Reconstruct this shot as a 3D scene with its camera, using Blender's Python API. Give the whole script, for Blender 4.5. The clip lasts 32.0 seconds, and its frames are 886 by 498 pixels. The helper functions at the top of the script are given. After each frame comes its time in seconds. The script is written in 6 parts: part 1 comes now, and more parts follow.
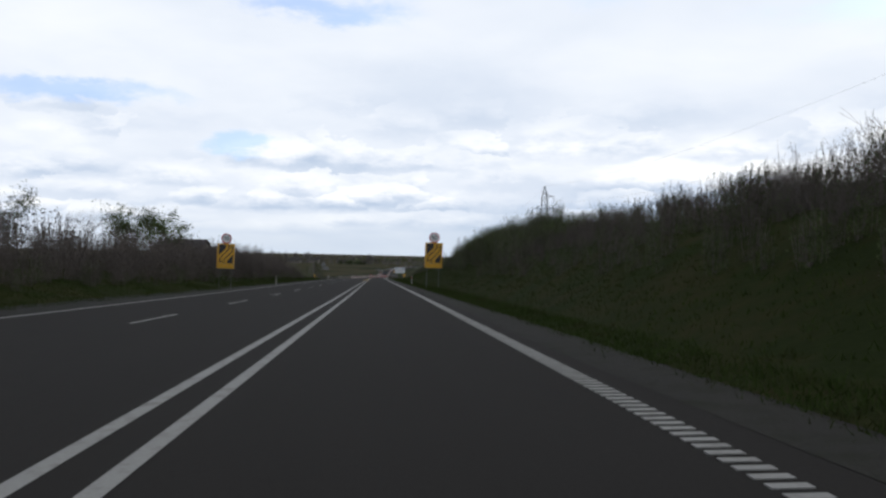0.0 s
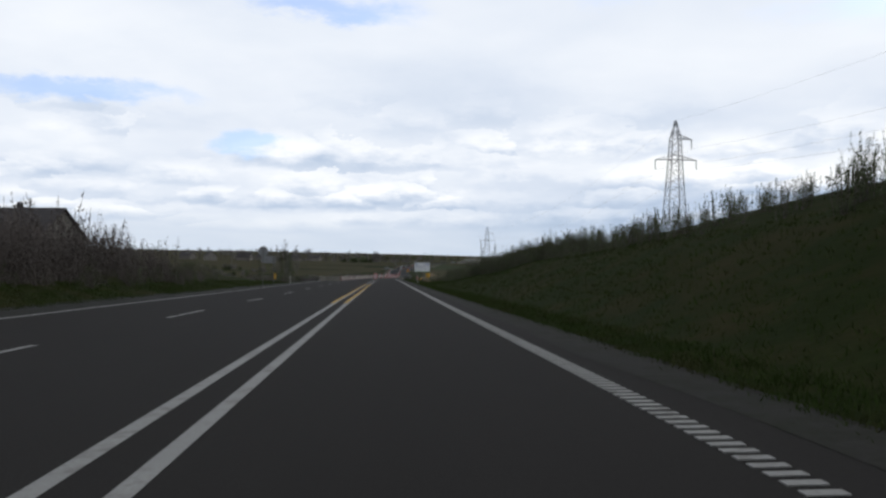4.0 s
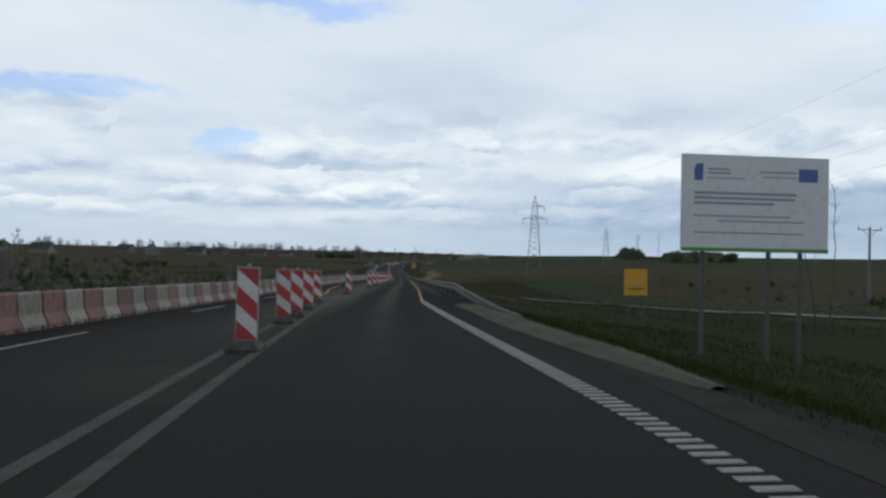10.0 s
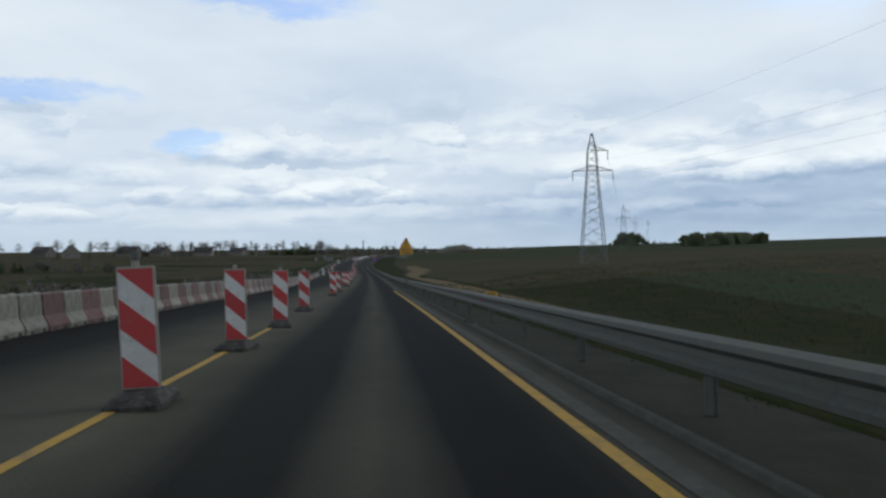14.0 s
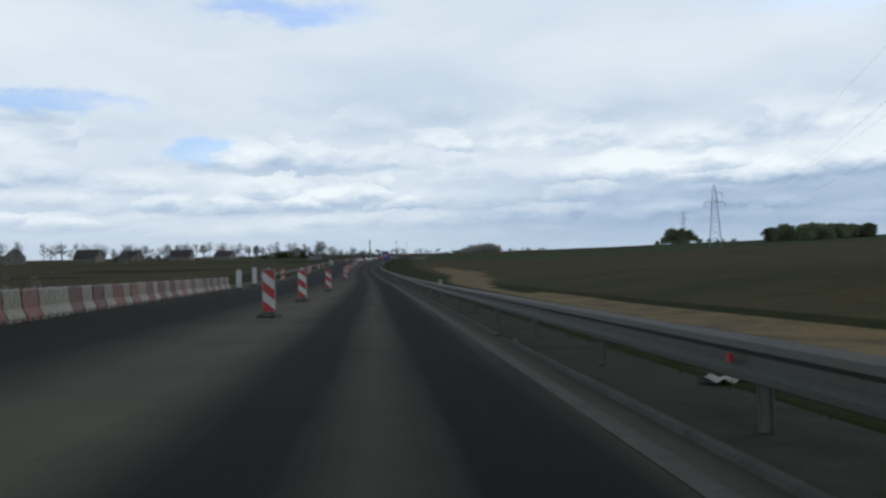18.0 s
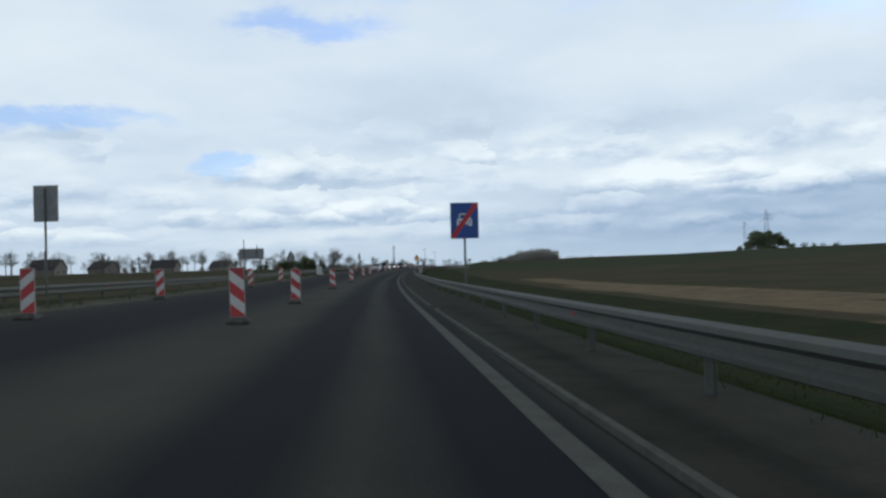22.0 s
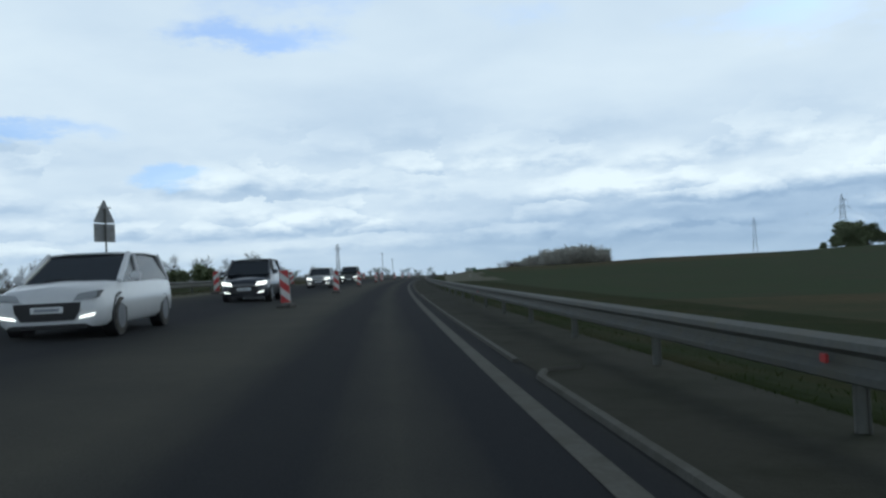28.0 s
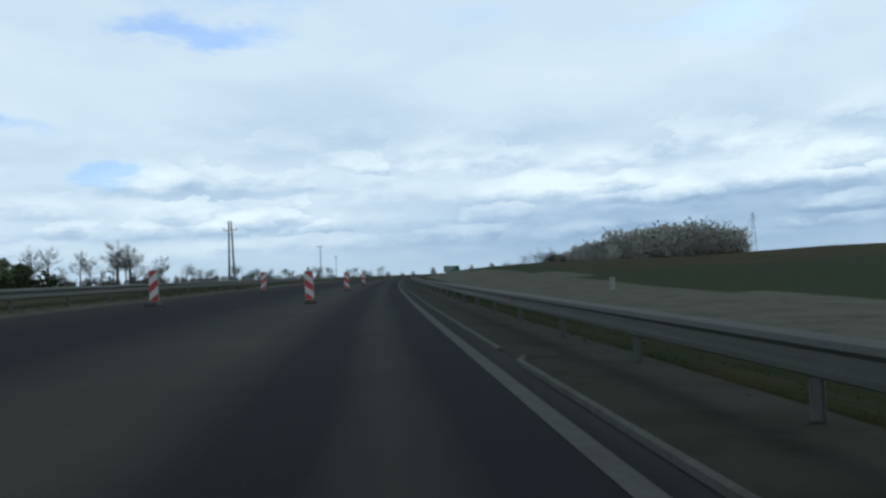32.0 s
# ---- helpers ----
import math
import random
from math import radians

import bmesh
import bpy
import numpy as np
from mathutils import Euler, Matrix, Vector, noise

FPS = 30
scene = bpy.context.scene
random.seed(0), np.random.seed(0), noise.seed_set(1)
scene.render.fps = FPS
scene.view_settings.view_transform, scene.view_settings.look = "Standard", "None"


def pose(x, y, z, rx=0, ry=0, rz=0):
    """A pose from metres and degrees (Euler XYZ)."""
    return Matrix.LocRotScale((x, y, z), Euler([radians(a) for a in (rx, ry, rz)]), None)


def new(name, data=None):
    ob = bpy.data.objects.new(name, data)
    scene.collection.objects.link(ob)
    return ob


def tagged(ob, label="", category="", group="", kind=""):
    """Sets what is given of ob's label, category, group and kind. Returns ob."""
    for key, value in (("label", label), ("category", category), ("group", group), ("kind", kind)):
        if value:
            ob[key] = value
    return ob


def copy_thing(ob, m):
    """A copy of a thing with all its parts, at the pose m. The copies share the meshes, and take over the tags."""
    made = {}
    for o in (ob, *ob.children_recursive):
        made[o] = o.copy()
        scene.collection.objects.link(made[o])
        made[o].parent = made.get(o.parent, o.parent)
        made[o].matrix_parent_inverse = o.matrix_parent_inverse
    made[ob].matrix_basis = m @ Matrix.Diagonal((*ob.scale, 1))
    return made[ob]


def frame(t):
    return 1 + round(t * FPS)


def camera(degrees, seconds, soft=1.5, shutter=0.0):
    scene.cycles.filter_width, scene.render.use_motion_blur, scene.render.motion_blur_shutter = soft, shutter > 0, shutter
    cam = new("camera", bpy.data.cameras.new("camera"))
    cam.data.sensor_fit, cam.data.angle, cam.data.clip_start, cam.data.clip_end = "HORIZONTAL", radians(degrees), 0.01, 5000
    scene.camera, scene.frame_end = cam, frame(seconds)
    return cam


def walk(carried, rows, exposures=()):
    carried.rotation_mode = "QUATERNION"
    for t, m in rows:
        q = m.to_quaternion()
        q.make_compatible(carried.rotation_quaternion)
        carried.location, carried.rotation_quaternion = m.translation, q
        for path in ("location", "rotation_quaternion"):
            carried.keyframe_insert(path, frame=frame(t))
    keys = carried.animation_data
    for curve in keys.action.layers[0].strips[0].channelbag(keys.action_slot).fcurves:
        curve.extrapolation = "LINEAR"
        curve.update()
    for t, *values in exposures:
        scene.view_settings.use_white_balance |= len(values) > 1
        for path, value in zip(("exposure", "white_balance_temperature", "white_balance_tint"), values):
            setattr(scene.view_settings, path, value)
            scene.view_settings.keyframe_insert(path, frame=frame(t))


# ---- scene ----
# ---- camera and walk ----
cam = camera(57.0, 32.0, soft=2.6, shutter=0.0)
ROWS = [
    (0.0, 0.00, 0.00, 1.09, 0.45, -0.90, -4.65),
    (0.5, 0.02, 12.14, 0.81, 0.50, -0.90, -4.59),
    (1.0, 0.03, 24.11, 0.53, 0.43, -0.90, -4.59),
    (1.5, 0.04, 35.90, 0.24, 0.39, -0.90, -4.63),
    (2.0, 0.06, 47.51, -0.05, 0.33, -0.90, -4.58),
    (2.5, 0.05, 59.04, -0.33, 0.46, -0.90, -4.39),
    (3.0, 0.01, 70.58, -0.60, 0.48, -0.90, -4.29),
    (3.5, -0.05, 82.13, -0.88, 0.40, -0.90, -4.19),
    (4.0, -0.13, 93.69, -1.16, 0.37, -0.86, -4.13),
    (4.5, -0.22, 105.32, -1.45, 0.38, -0.78, -4.11),
    (5.0, -0.30, 117.07, -1.74, 0.40, -0.72, -4.16),
    (5.5, -0.37, 128.94, -2.03, 0.40, -0.73, -4.31),
    (6.0, -0.39, 140.94, -2.32, 0.38, -0.83, -4.57),
    (6.5, -0.37, 152.95, -2.62, 0.41, -0.87, -4.72),
    (7.0, -0.30, 164.85, -2.90, 0.47, -0.85, -4.96),
    (7.5, -0.21, 176.66, -3.17, 0.44, -0.81, -4.99),
    (8.0, -0.13, 188.36, -3.46, 0.33, -0.80, -4.91),
    (8.5, -0.05, 200.03, -3.76, 0.34, -0.80, -4.89),
    (9.0, 0.01, 211.74, -4.06, 0.33, -0.83, -4.82),
    (9.5, 0.08, 223.48, -4.36, 0.30, -0.92, -4.96),
    (10.0, 0.19, 235.25, -4.68, 0.28, -1.06, -5.27),
    (10.5, 0.38, 247.00, -4.98, 0.43, -1.16, -5.68),
    (11.0, 0.69, 258.67, -5.26, 0.43, -1.12, -6.38),
    (11.5, 1.10, 270.26, -5.58, 0.09, -0.94, -6.78),
    (12.0, 1.62, 281.78, -5.89, 0.36, -0.66, -7.36),
    (12.5, 2.19, 293.19, -6.19, 0.17, -0.33, -7.45),
    (13.0, 2.78, 304.48, -6.49, 0.30, 0.04, -7.65),
    (13.5, 3.37, 315.66, -6.79, 0.08, 0.46, -7.52),
    (14.0, 3.93, 326.72, -7.11, -0.07, 0.90, -7.42),
    (14.5, 4.47, 337.80, -7.45, -0.15, 1.37, -7.32),
    (15.0, 4.99, 349.06, -7.80, -0.16, 1.70, -7.21),
    (15.5, 5.49, 360.48, -8.14, -0.10, 1.77, -7.05),
    (16.0, 5.96, 372.08, -8.47, 0.02, 1.53, -6.82),
    (16.5, 6.41, 383.81, -8.80, -0.03, 1.43, -6.86),
    (17.0, 6.89, 395.64, -9.14, 0.02, 1.43, -6.95),
    (17.5, 7.37, 407.56, -9.48, -0.04, 1.46, -6.84),
    (18.0, 7.84, 419.58, -9.79, 0.29, 1.48, -6.83),
    (18.5, 8.29, 431.63, -10.07, 0.30, 1.51, -6.67),
    (19.0, 8.71, 443.63, -10.34, 0.39, 1.54, -6.53),
    (19.5, 9.11, 455.58, -10.58, 0.52, 1.58, -6.42),
    (20.0, 9.47, 467.48, -10.80, 0.57, 1.65, -6.31),
    (20.5, 9.84, 479.30, -10.99, 0.73, 1.71, -6.35),
    (21.0, 10.17, 490.99, -11.16, 0.87, 1.76, -6.01),
    (21.5, 10.41, 502.56, -11.29, 1.00, 1.79, -5.54),
    (22.0, 10.56, 514.01, -11.38, 1.21, 1.80, -5.17),
    (22.5, 10.66, 525.47, -11.45, 1.27, 1.77, -5.01),
    (23.0, 10.76, 537.06, -11.50, 1.44, 1.70, -5.20),
    (23.5, 10.92, 548.80, -11.53, 1.54, 1.62, -5.49),
    (24.0, 11.14, 560.68, -11.52, 1.74, 1.57, -5.75),
    (24.5, 11.44, 572.67, -11.49, 1.77, 1.58, -6.24),
    (25.0, 11.85, 584.74, -11.45, 1.86, 1.68, -6.69),
    (25.5, 12.34, 596.89, -11.40, 1.80, 1.83, -7.06),
    (26.0, 12.91, 609.12, -11.35, 1.77, 2.03, -7.43),
    (26.5, 13.57, 621.47, -11.31, 1.78, 2.27, -7.78),
    (27.0, 14.32, 633.99, -11.25, 1.80, 2.49, -8.13),
    (27.5, 15.15, 646.67, -11.19, 1.80, 2.63, -8.46),
    (28.0, 16.06, 659.52, -11.13, 1.79, 2.66, -8.78),
    (28.5, 17.07, 672.53, -11.06, 1.85, 2.66, -9.21),
    (29.0, 18.18, 685.70, -11.00, 1.76, 2.65, -9.52),
    (29.5, 19.39, 699.03, -10.95, 1.75, 2.65, -9.99),
    (30.0, 20.73, 712.52, -10.90, 1.71, 2.65, -10.43),
    (30.5, 22.18, 726.07, -10.85, 1.74, 2.65, -10.94),
    (31.0, 23.75, 739.58, -10.80, 1.77, 2.63, -11.44),
    (31.5, 25.45, 753.04, -10.76, 1.63, 2.60, -12.00),
    (32.0, 27.26, 766.45, -10.73, 1.68, 2.54, -12.54),
]
EXPOSURES = [(0.0, 0.25, 6450, 9.0), (3.5, 0.22, 6450, 9.0), (7.0, 0.08, 6400, 7.0), (9.0, 0.0, 6200, 5.0), (19.0, 0.0, 6100, 4.0), (25.0, 0.0, 5900, 1.0), (32.0, 0.0, 5700, -2.0)]
walk(cam, [(t, pose(x, y, z, 90 + pitch, roll, yaw)) for t, x, y, z, pitch, roll, yaw in ROWS], EXPOSURES)

# ---- world: broken cloud over a pale sky ----
SUN_EL, SUN_AZ = radians(42), radians(60)
world = bpy.data.worlds.new("world")
scene.world = world
world.use_nodes = True
WN, WL = world.node_tree.nodes, world.node_tree.links
WN.clear()


def wnode(kind, **given):
    n = WN.new(kind)
    for key, value in given.items():
        n.inputs[int(key[1:]) if key[0] == "i" and key[1:].isdigit() else key].default_value = value
    return n


def wmath(op, a, b=None, c=None):
    n = WN.new("ShaderNodeMath")
    n.operation = op
    for i, v in enumerate((a, b, c)):
        if v is None:
            continue
        if isinstance(v, (int, float)):
            n.inputs[i].default_value = v
        else:
            WL.new(v, n.inputs[i])
    return n.outputs[0]


def wmix(fac, a, b):
    n = WN.new("ShaderNodeMix")
    n.data_type = "RGBA"
    for i, v in ((0, fac), (6, a), (7, b)):
        if isinstance(v, (int, float)):
            n.inputs[i].default_value = v
        elif isinstance(v, tuple):
            n.inputs[i].default_value = (*v, 1)
        else:
            WL.new(v, n.inputs[i])
    return n.outputs[2]


def wramp(fac, stops):
    n = WN.new("ShaderNodeMapRange")
    n.interpolation_type = "SMOOTHSTEP"
    WL.new(fac, n.inputs[0])
    n.inputs[1].default_value, n.inputs[2].default_value = stops
    return n.outputs[0]


sky = WN.new("ShaderNodeTexSky")
sky.sky_type, sky.sun_disc = "NISHITA", False
sky.sun_elevation, sky.sun_rotation = SUN_EL, SUN_AZ
sky.air_density, sky.dust_density = 1.0, 1.5
way = WN.new("ShaderNodeTexCoord").outputs["Generated"]
split = WN.new("ShaderNodeSeparateXYZ")
WL.new(way, split.inputs[0])
dx, dy, dz = split.outputs
up = wmath("MAXIMUM", dz, 0.0)
azim = wmath("ARCTAN2", dx, dy)
elev = wmath("ARCSINE", dz)
# the cloud sheet, seen in perspective from below
low = wmath("ADD", up, 0.19)
sheet = WN.new("ShaderNodeCombineXYZ")
WL.new(wmath("DIVIDE", dx, low), sheet.inputs[0])
WL.new(wmath("DIVIDE", dy, low), sheet.inputs[1])
dome = WN.new("ShaderNodeCombineXYZ")
WL.new(azim, dome.inputs[0])
WL.new(wmath("MULTIPLY", elev, 2.6), dome.inputs[1])


def wnoise(vec, scale, detail, rough, at=(0.0, 0.0, 0.0), bend=0.0):
    n = wnode("ShaderNodeTexNoise", Scale=scale, Detail=detail, Roughness=rough, Distortion=bend)
    m = WN.new("ShaderNodeMapping")
    m.inputs["Location"].default_value = at
    WL.new(vec, m.inputs[0])
    WL.new(m.outputs[0], n.inputs["Vector"])
    return n.outputs["Fac"]


# the cloud shapes' bearings and heights are ruffled, so that no outline is smooth
az_r = wmath("ADD", azim, wmath("MULTIPLY", wmath("SUBTRACT", wnoise(dome.outputs[0], 10.0, 6.0, 0.65, (3, 1, 0)), 0.5), 0.20))
el_r = wmath("ADD", elev, wmath("MULTIPLY", wmath("SUBTRACT", wnoise(dome.outputs[0], 13.0, 6.0, 0.65, (0, 7, 2)), 0.5), 0.060))


def spot(az, el, w, h):
    """A soft patch of the sky, 1 in its middle: bearing, height, half width, half height in degrees."""
    a = wmath("DIVIDE", wmath("SUBTRACT", az_r, radians(az)), radians(w))
    e = wmath("DIVIDE", wmath("SUBTRACT", el_r, radians(el)), radians(h))
    return wmath("EXPONENT", wmath("MULTIPLY", wmath("ADD", wmath("MULTIPLY", a, a), wmath("MULTIPLY", e, e)), -1.0))


def total(spots):
    out = None
    for az, el, w, h, k in spots:
        s = wmath("MULTIPLY", spot(az, el, w, h), k)
        out = s if out is None else wmath("ADD", out, s)
    return out


# gaps of blue, white heads and grey undersides of the cloud deck
BLUE = [(-9.6, 7.3, 2.7, 0.75, 1.5), (-20.5, 10.2, 6.5, 0.8, 1.35), (-4.2, 16.6, 5.5, 0.9, 1.3), (-33, 9.5, 6, 1.5, 1.2), (33, 15.5, 7, 1.8, 0.8), (16, 17.5, 5, 1.2, 0.5), (-1, 20, 9, 2, 0.9)]
WHITE = [(22.4, 5.6, 2.8, 1.2, 1.0), (29.5, 6.1, 2.6, 0.9, 0.9), (4.6, 4.05, 1.6, 0.32, 1.0), (-10, 5.4, 2.2, 0.7, 0.8), (13, 6.9, 4.5, 0.6, 0.8), (-1.2, 4.1, 0.9, 0.35, 0.8), (7.5, 6.0, 2.0, 0.5, 0.6),
         (-22, 6.9, 2.6, 1.0, 0.7), (-16, 4.3, 1.6, 0.5, 0.6), (-12, 14, 9, 2.2, 0.5), (36, 6.6, 3, 1.4, 0.9), (46, 6.5, 5, 2, 0.6), (17, 12, 7, 1.6, 0.35), (-21, 15.5, 6, 2.5, 0.45), (-5, 9.6, 7, 0.9, 0.4), (17, 6.0, 9, 0.7, 0.45), (32, 6.9, 9, 0.8, 0.5), (-25, 3.0, 12, 0.9, 0.4)]
GREY = [(-2.6, 5.4, 2.6, 0.7, 1.0), (14, 4.7, 6, 0.55, 0.9), (26, 4.0, 6, 0.6, 1.0), (-20, 5.2, 3.5, 0.55, 0.8), (5, 11.5, 8, 2.2, 0.5), (38, 4.4, 8, 0.9, 1.0), (3, 3.2, 10, 0.35, 0.6),
        (-17, 8.6, 5, 0.7, 0.5), (20, 9.3, 6, 0.8, 0.45), (8, 5.0, 2.5, 0.4, 0.6), (-12, 3.2, 7, 0.3, 0.6), (22, 2.3, 9, 0.3, 0.5), (16, 3.0, 16, 1.1, 0.75), (36, 3.2, 16, 1.4, 0.9), (27, 1.5, 20, 2.0, 0.9), (24, 1.6, 18, 1.6, 1.1), (40, 2.0, 16, 2.0, 0.8)]
wide = WN.new("ShaderNodeCombineXYZ")
WL.new(azim, wide.inputs[0])
WL.new(wmath("MULTIPLY", elev, 1.8), wide.inputs[1])
puff = wnoise(wide.outputs[0], 13.0, 5.0, 0.5, (4.3, 1.1, 0), 0.0)
bank = wnoise(wide.outputs[0], 4.0, 3.0, 0.5, (0.4, 2.1, 0), 0.2)
high = wnoise(sheet.outputs[0], 1.7, 5.0, 0.5, (2.2, 1.1, 0), 0.3)
broad = wnoise(sheet.outputs[0], 0.62, 4.0, 0.5, (1.3, 5.2, 0), 0.2)
# a smooth sheet above, with the broad lights and shades of the day
near_rim = wramp(elev, (radians(12.0), radians(6.5)))
whites, greys = total(WHITE), total(GREY)
tone = wmath("MULTIPLY", near_rim, wmath("MULTIPLY", wmath("SUBTRACT", bank, 0.5), 0.30))
tone = wmath("ADD", tone, wmath("MULTIPLY", wmath("SUBTRACT", high, 0.5), 0.36))
tone = wmath("ADD", tone, wmath("MULTIPLY", wmath("SUBTRACT", broad, 0.5), 0.36))
tone = wmath("ADD", tone, wmath("ADD", wmath("MULTIPLY", whites, 0.16), wmath("MULTIPLY", greys, -0.20)))
tone = wmath("ADD", tone, 0.66)
# heaped cloud towards the horizon: billowing white heads over level grey bases, smaller and flatter with distance
billow = wmath("SUBTRACT", wnoise(dome.outputs[0], 22.0, 6.0, 0.62, (1.0, 4.0, 0)), 0.5)
ruffle = wmath("SUBTRACT", wnoise(dome.outputs[0], 15.0, 6.0, 0.65, (5.0, 2.0, 0)), 0.5)
depth = wmath("LOGARITHM", wmath("ADD", wmath("MAXIMUM", elev, 0.0), 0.035), math.e)
for scale, tall, seed, alpha in ((7.0, 2.6, 2.3, 0.70), (11.0, 3.7, 9.1, 0.88)):
    cells = WN.new("ShaderNodeCombineXYZ")
    WL.new(wmath("ADD", wmath("MULTIPLY", azim, scale), wmath("MULTIPLY", ruffle, 1.1)), cells.inputs[0])
    WL.new(wmath("ADD", wmath("MULTIPLY", depth, tall), wmath("ADD", wmath("MULTIPLY", billow, 0.75), seed)), cells.inputs[1])
    cells.inputs[2].default_value = seed
    heap = wnode("ShaderNodeTexVoronoi", Scale=1.0, Randomness=0.9)
    WL.new(cells.outputs[0], heap.inputs["Vector"])
    place, here, dice = WN.new("ShaderNodeSeparateXYZ"), WN.new("ShaderNodeSeparateXYZ"), WN.new("ShaderNodeSeparateXYZ")
    WL.new(heap.outputs["Position"], place.inputs[0])
    WL.new(cells.outputs[0], here.inputs[0])
    WL.new(heap.outputs["Color"], dice.inputs[0])
    rise = wmath("SUBTRACT", here.outputs[1], place.outputs[1])
    body = wmath("MULTIPLY", wramp(heap.outputs["Distance"], (0.80, 0.40)), wramp(rise, (-0.55, -0.15)))
    body = wmath("MULTIPLY", wmath("MULTIPLY", body, wmath("MULTIPLY", near_rim, alpha)), wramp(dice.outputs[0], (0.10, 0.45)))
    body = wmath("MULTIPLY", body, wramp(elev, (radians(0.8), radians(3.0))))
    shade = wmath("ADD", wmath("MULTIPLY", wramp(rise, (-0.40, 0.34)), 0.68), wmath("MULTIPLY", billow, 0.75))
    shade = wmath("ADD", wmath("ADD", shade, 0.25), wmath("ADD", wmath("MULTIPLY", whites, 0.28), wmath("MULTIPLY", greys, -0.16)))
    mixed = WN.new("ShaderNodeMix")
    WL.new(body, mixed.inputs[0])
    WL.new(tone, mixed.inputs[2])
    WL.new(shade, mixed.inputs[3])
    tone = mixed.outputs[0]
blue = wramp(wmath("ADD", total(BLUE), wmath("MULTIPLY", wmath("SUBTRACT", puff, 0.5), -0.8)), (0.20, 1.25))
shades = WN.new("ShaderNodeValToRGB")
WL.new(tone, shades.inputs[0])
el = shades.color_ramp.elements
while len(el) < 5:
    el.new(0.5)
for e, (p, c) in zip(el, ((0.0, (0.33, 0.42, 0.57)), (0.32, (0.48, 0.56, 0.69)), (0.58, (0.66, 0.71, 0.80)), (0.82, (0.83, 0.85, 0.89)), (1.0, (0.93, 0.94, 0.95)))):
    e.position, e.color = p, (*c, 1)
cloud = shades.outputs[0]
# unseen cloud overhead, darkened so that less light falls on the ground
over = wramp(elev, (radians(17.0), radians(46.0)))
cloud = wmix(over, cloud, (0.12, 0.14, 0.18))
hazy = wramp(elev, (radians(4.0), radians(0.0)))
cloud = wmix(wmath("MULTIPLY", hazy, 0.55), cloud, (0.47, 0.55, 0.66))
sky_bg, cloud_bg = WN.new("ShaderNodeBackground"), WN.new("ShaderNodeBackground")
tint = WN.new("ShaderNodeVectorMath")
tint.operation = "MULTIPLY"
tint.inputs[1].default_value = (0.80, 0.92, 1.22)
WL.new(sky.outputs[0], tint.inputs[0])
WL.new(tint.outputs[0], sky_bg.inputs[0])
sky_bg.inputs[1].default_value = 0.15
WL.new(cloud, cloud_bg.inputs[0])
cloud_bg.inputs[1].default_value = 1.0
both = WN.new("ShaderNodeMixShader")
WL.new(wmath("SUBTRACT", 1.0, wmath("MULTIPLY", blue, 0.62)), both.inputs[0])
WL.new(sky_bg.outputs[0], both.inputs[1])
WL.new(cloud_bg.outputs[0], both.inputs[2])
WL.new(both.outputs[0], WN.new("ShaderNodeOutputWorld").inputs[0])

sun = new("sun", bpy.data.lights.new("sun", "SUN"))
sun.data.energy, sun.data.angle, sun.data.color = 0.5, radians(20), (1.0, 0.95, 0.88)
sun.matrix_world = pose(0, 0, 80, 90 - math.degrees(SUN_EL), 0, 180 - math.degrees(SUN_AZ))


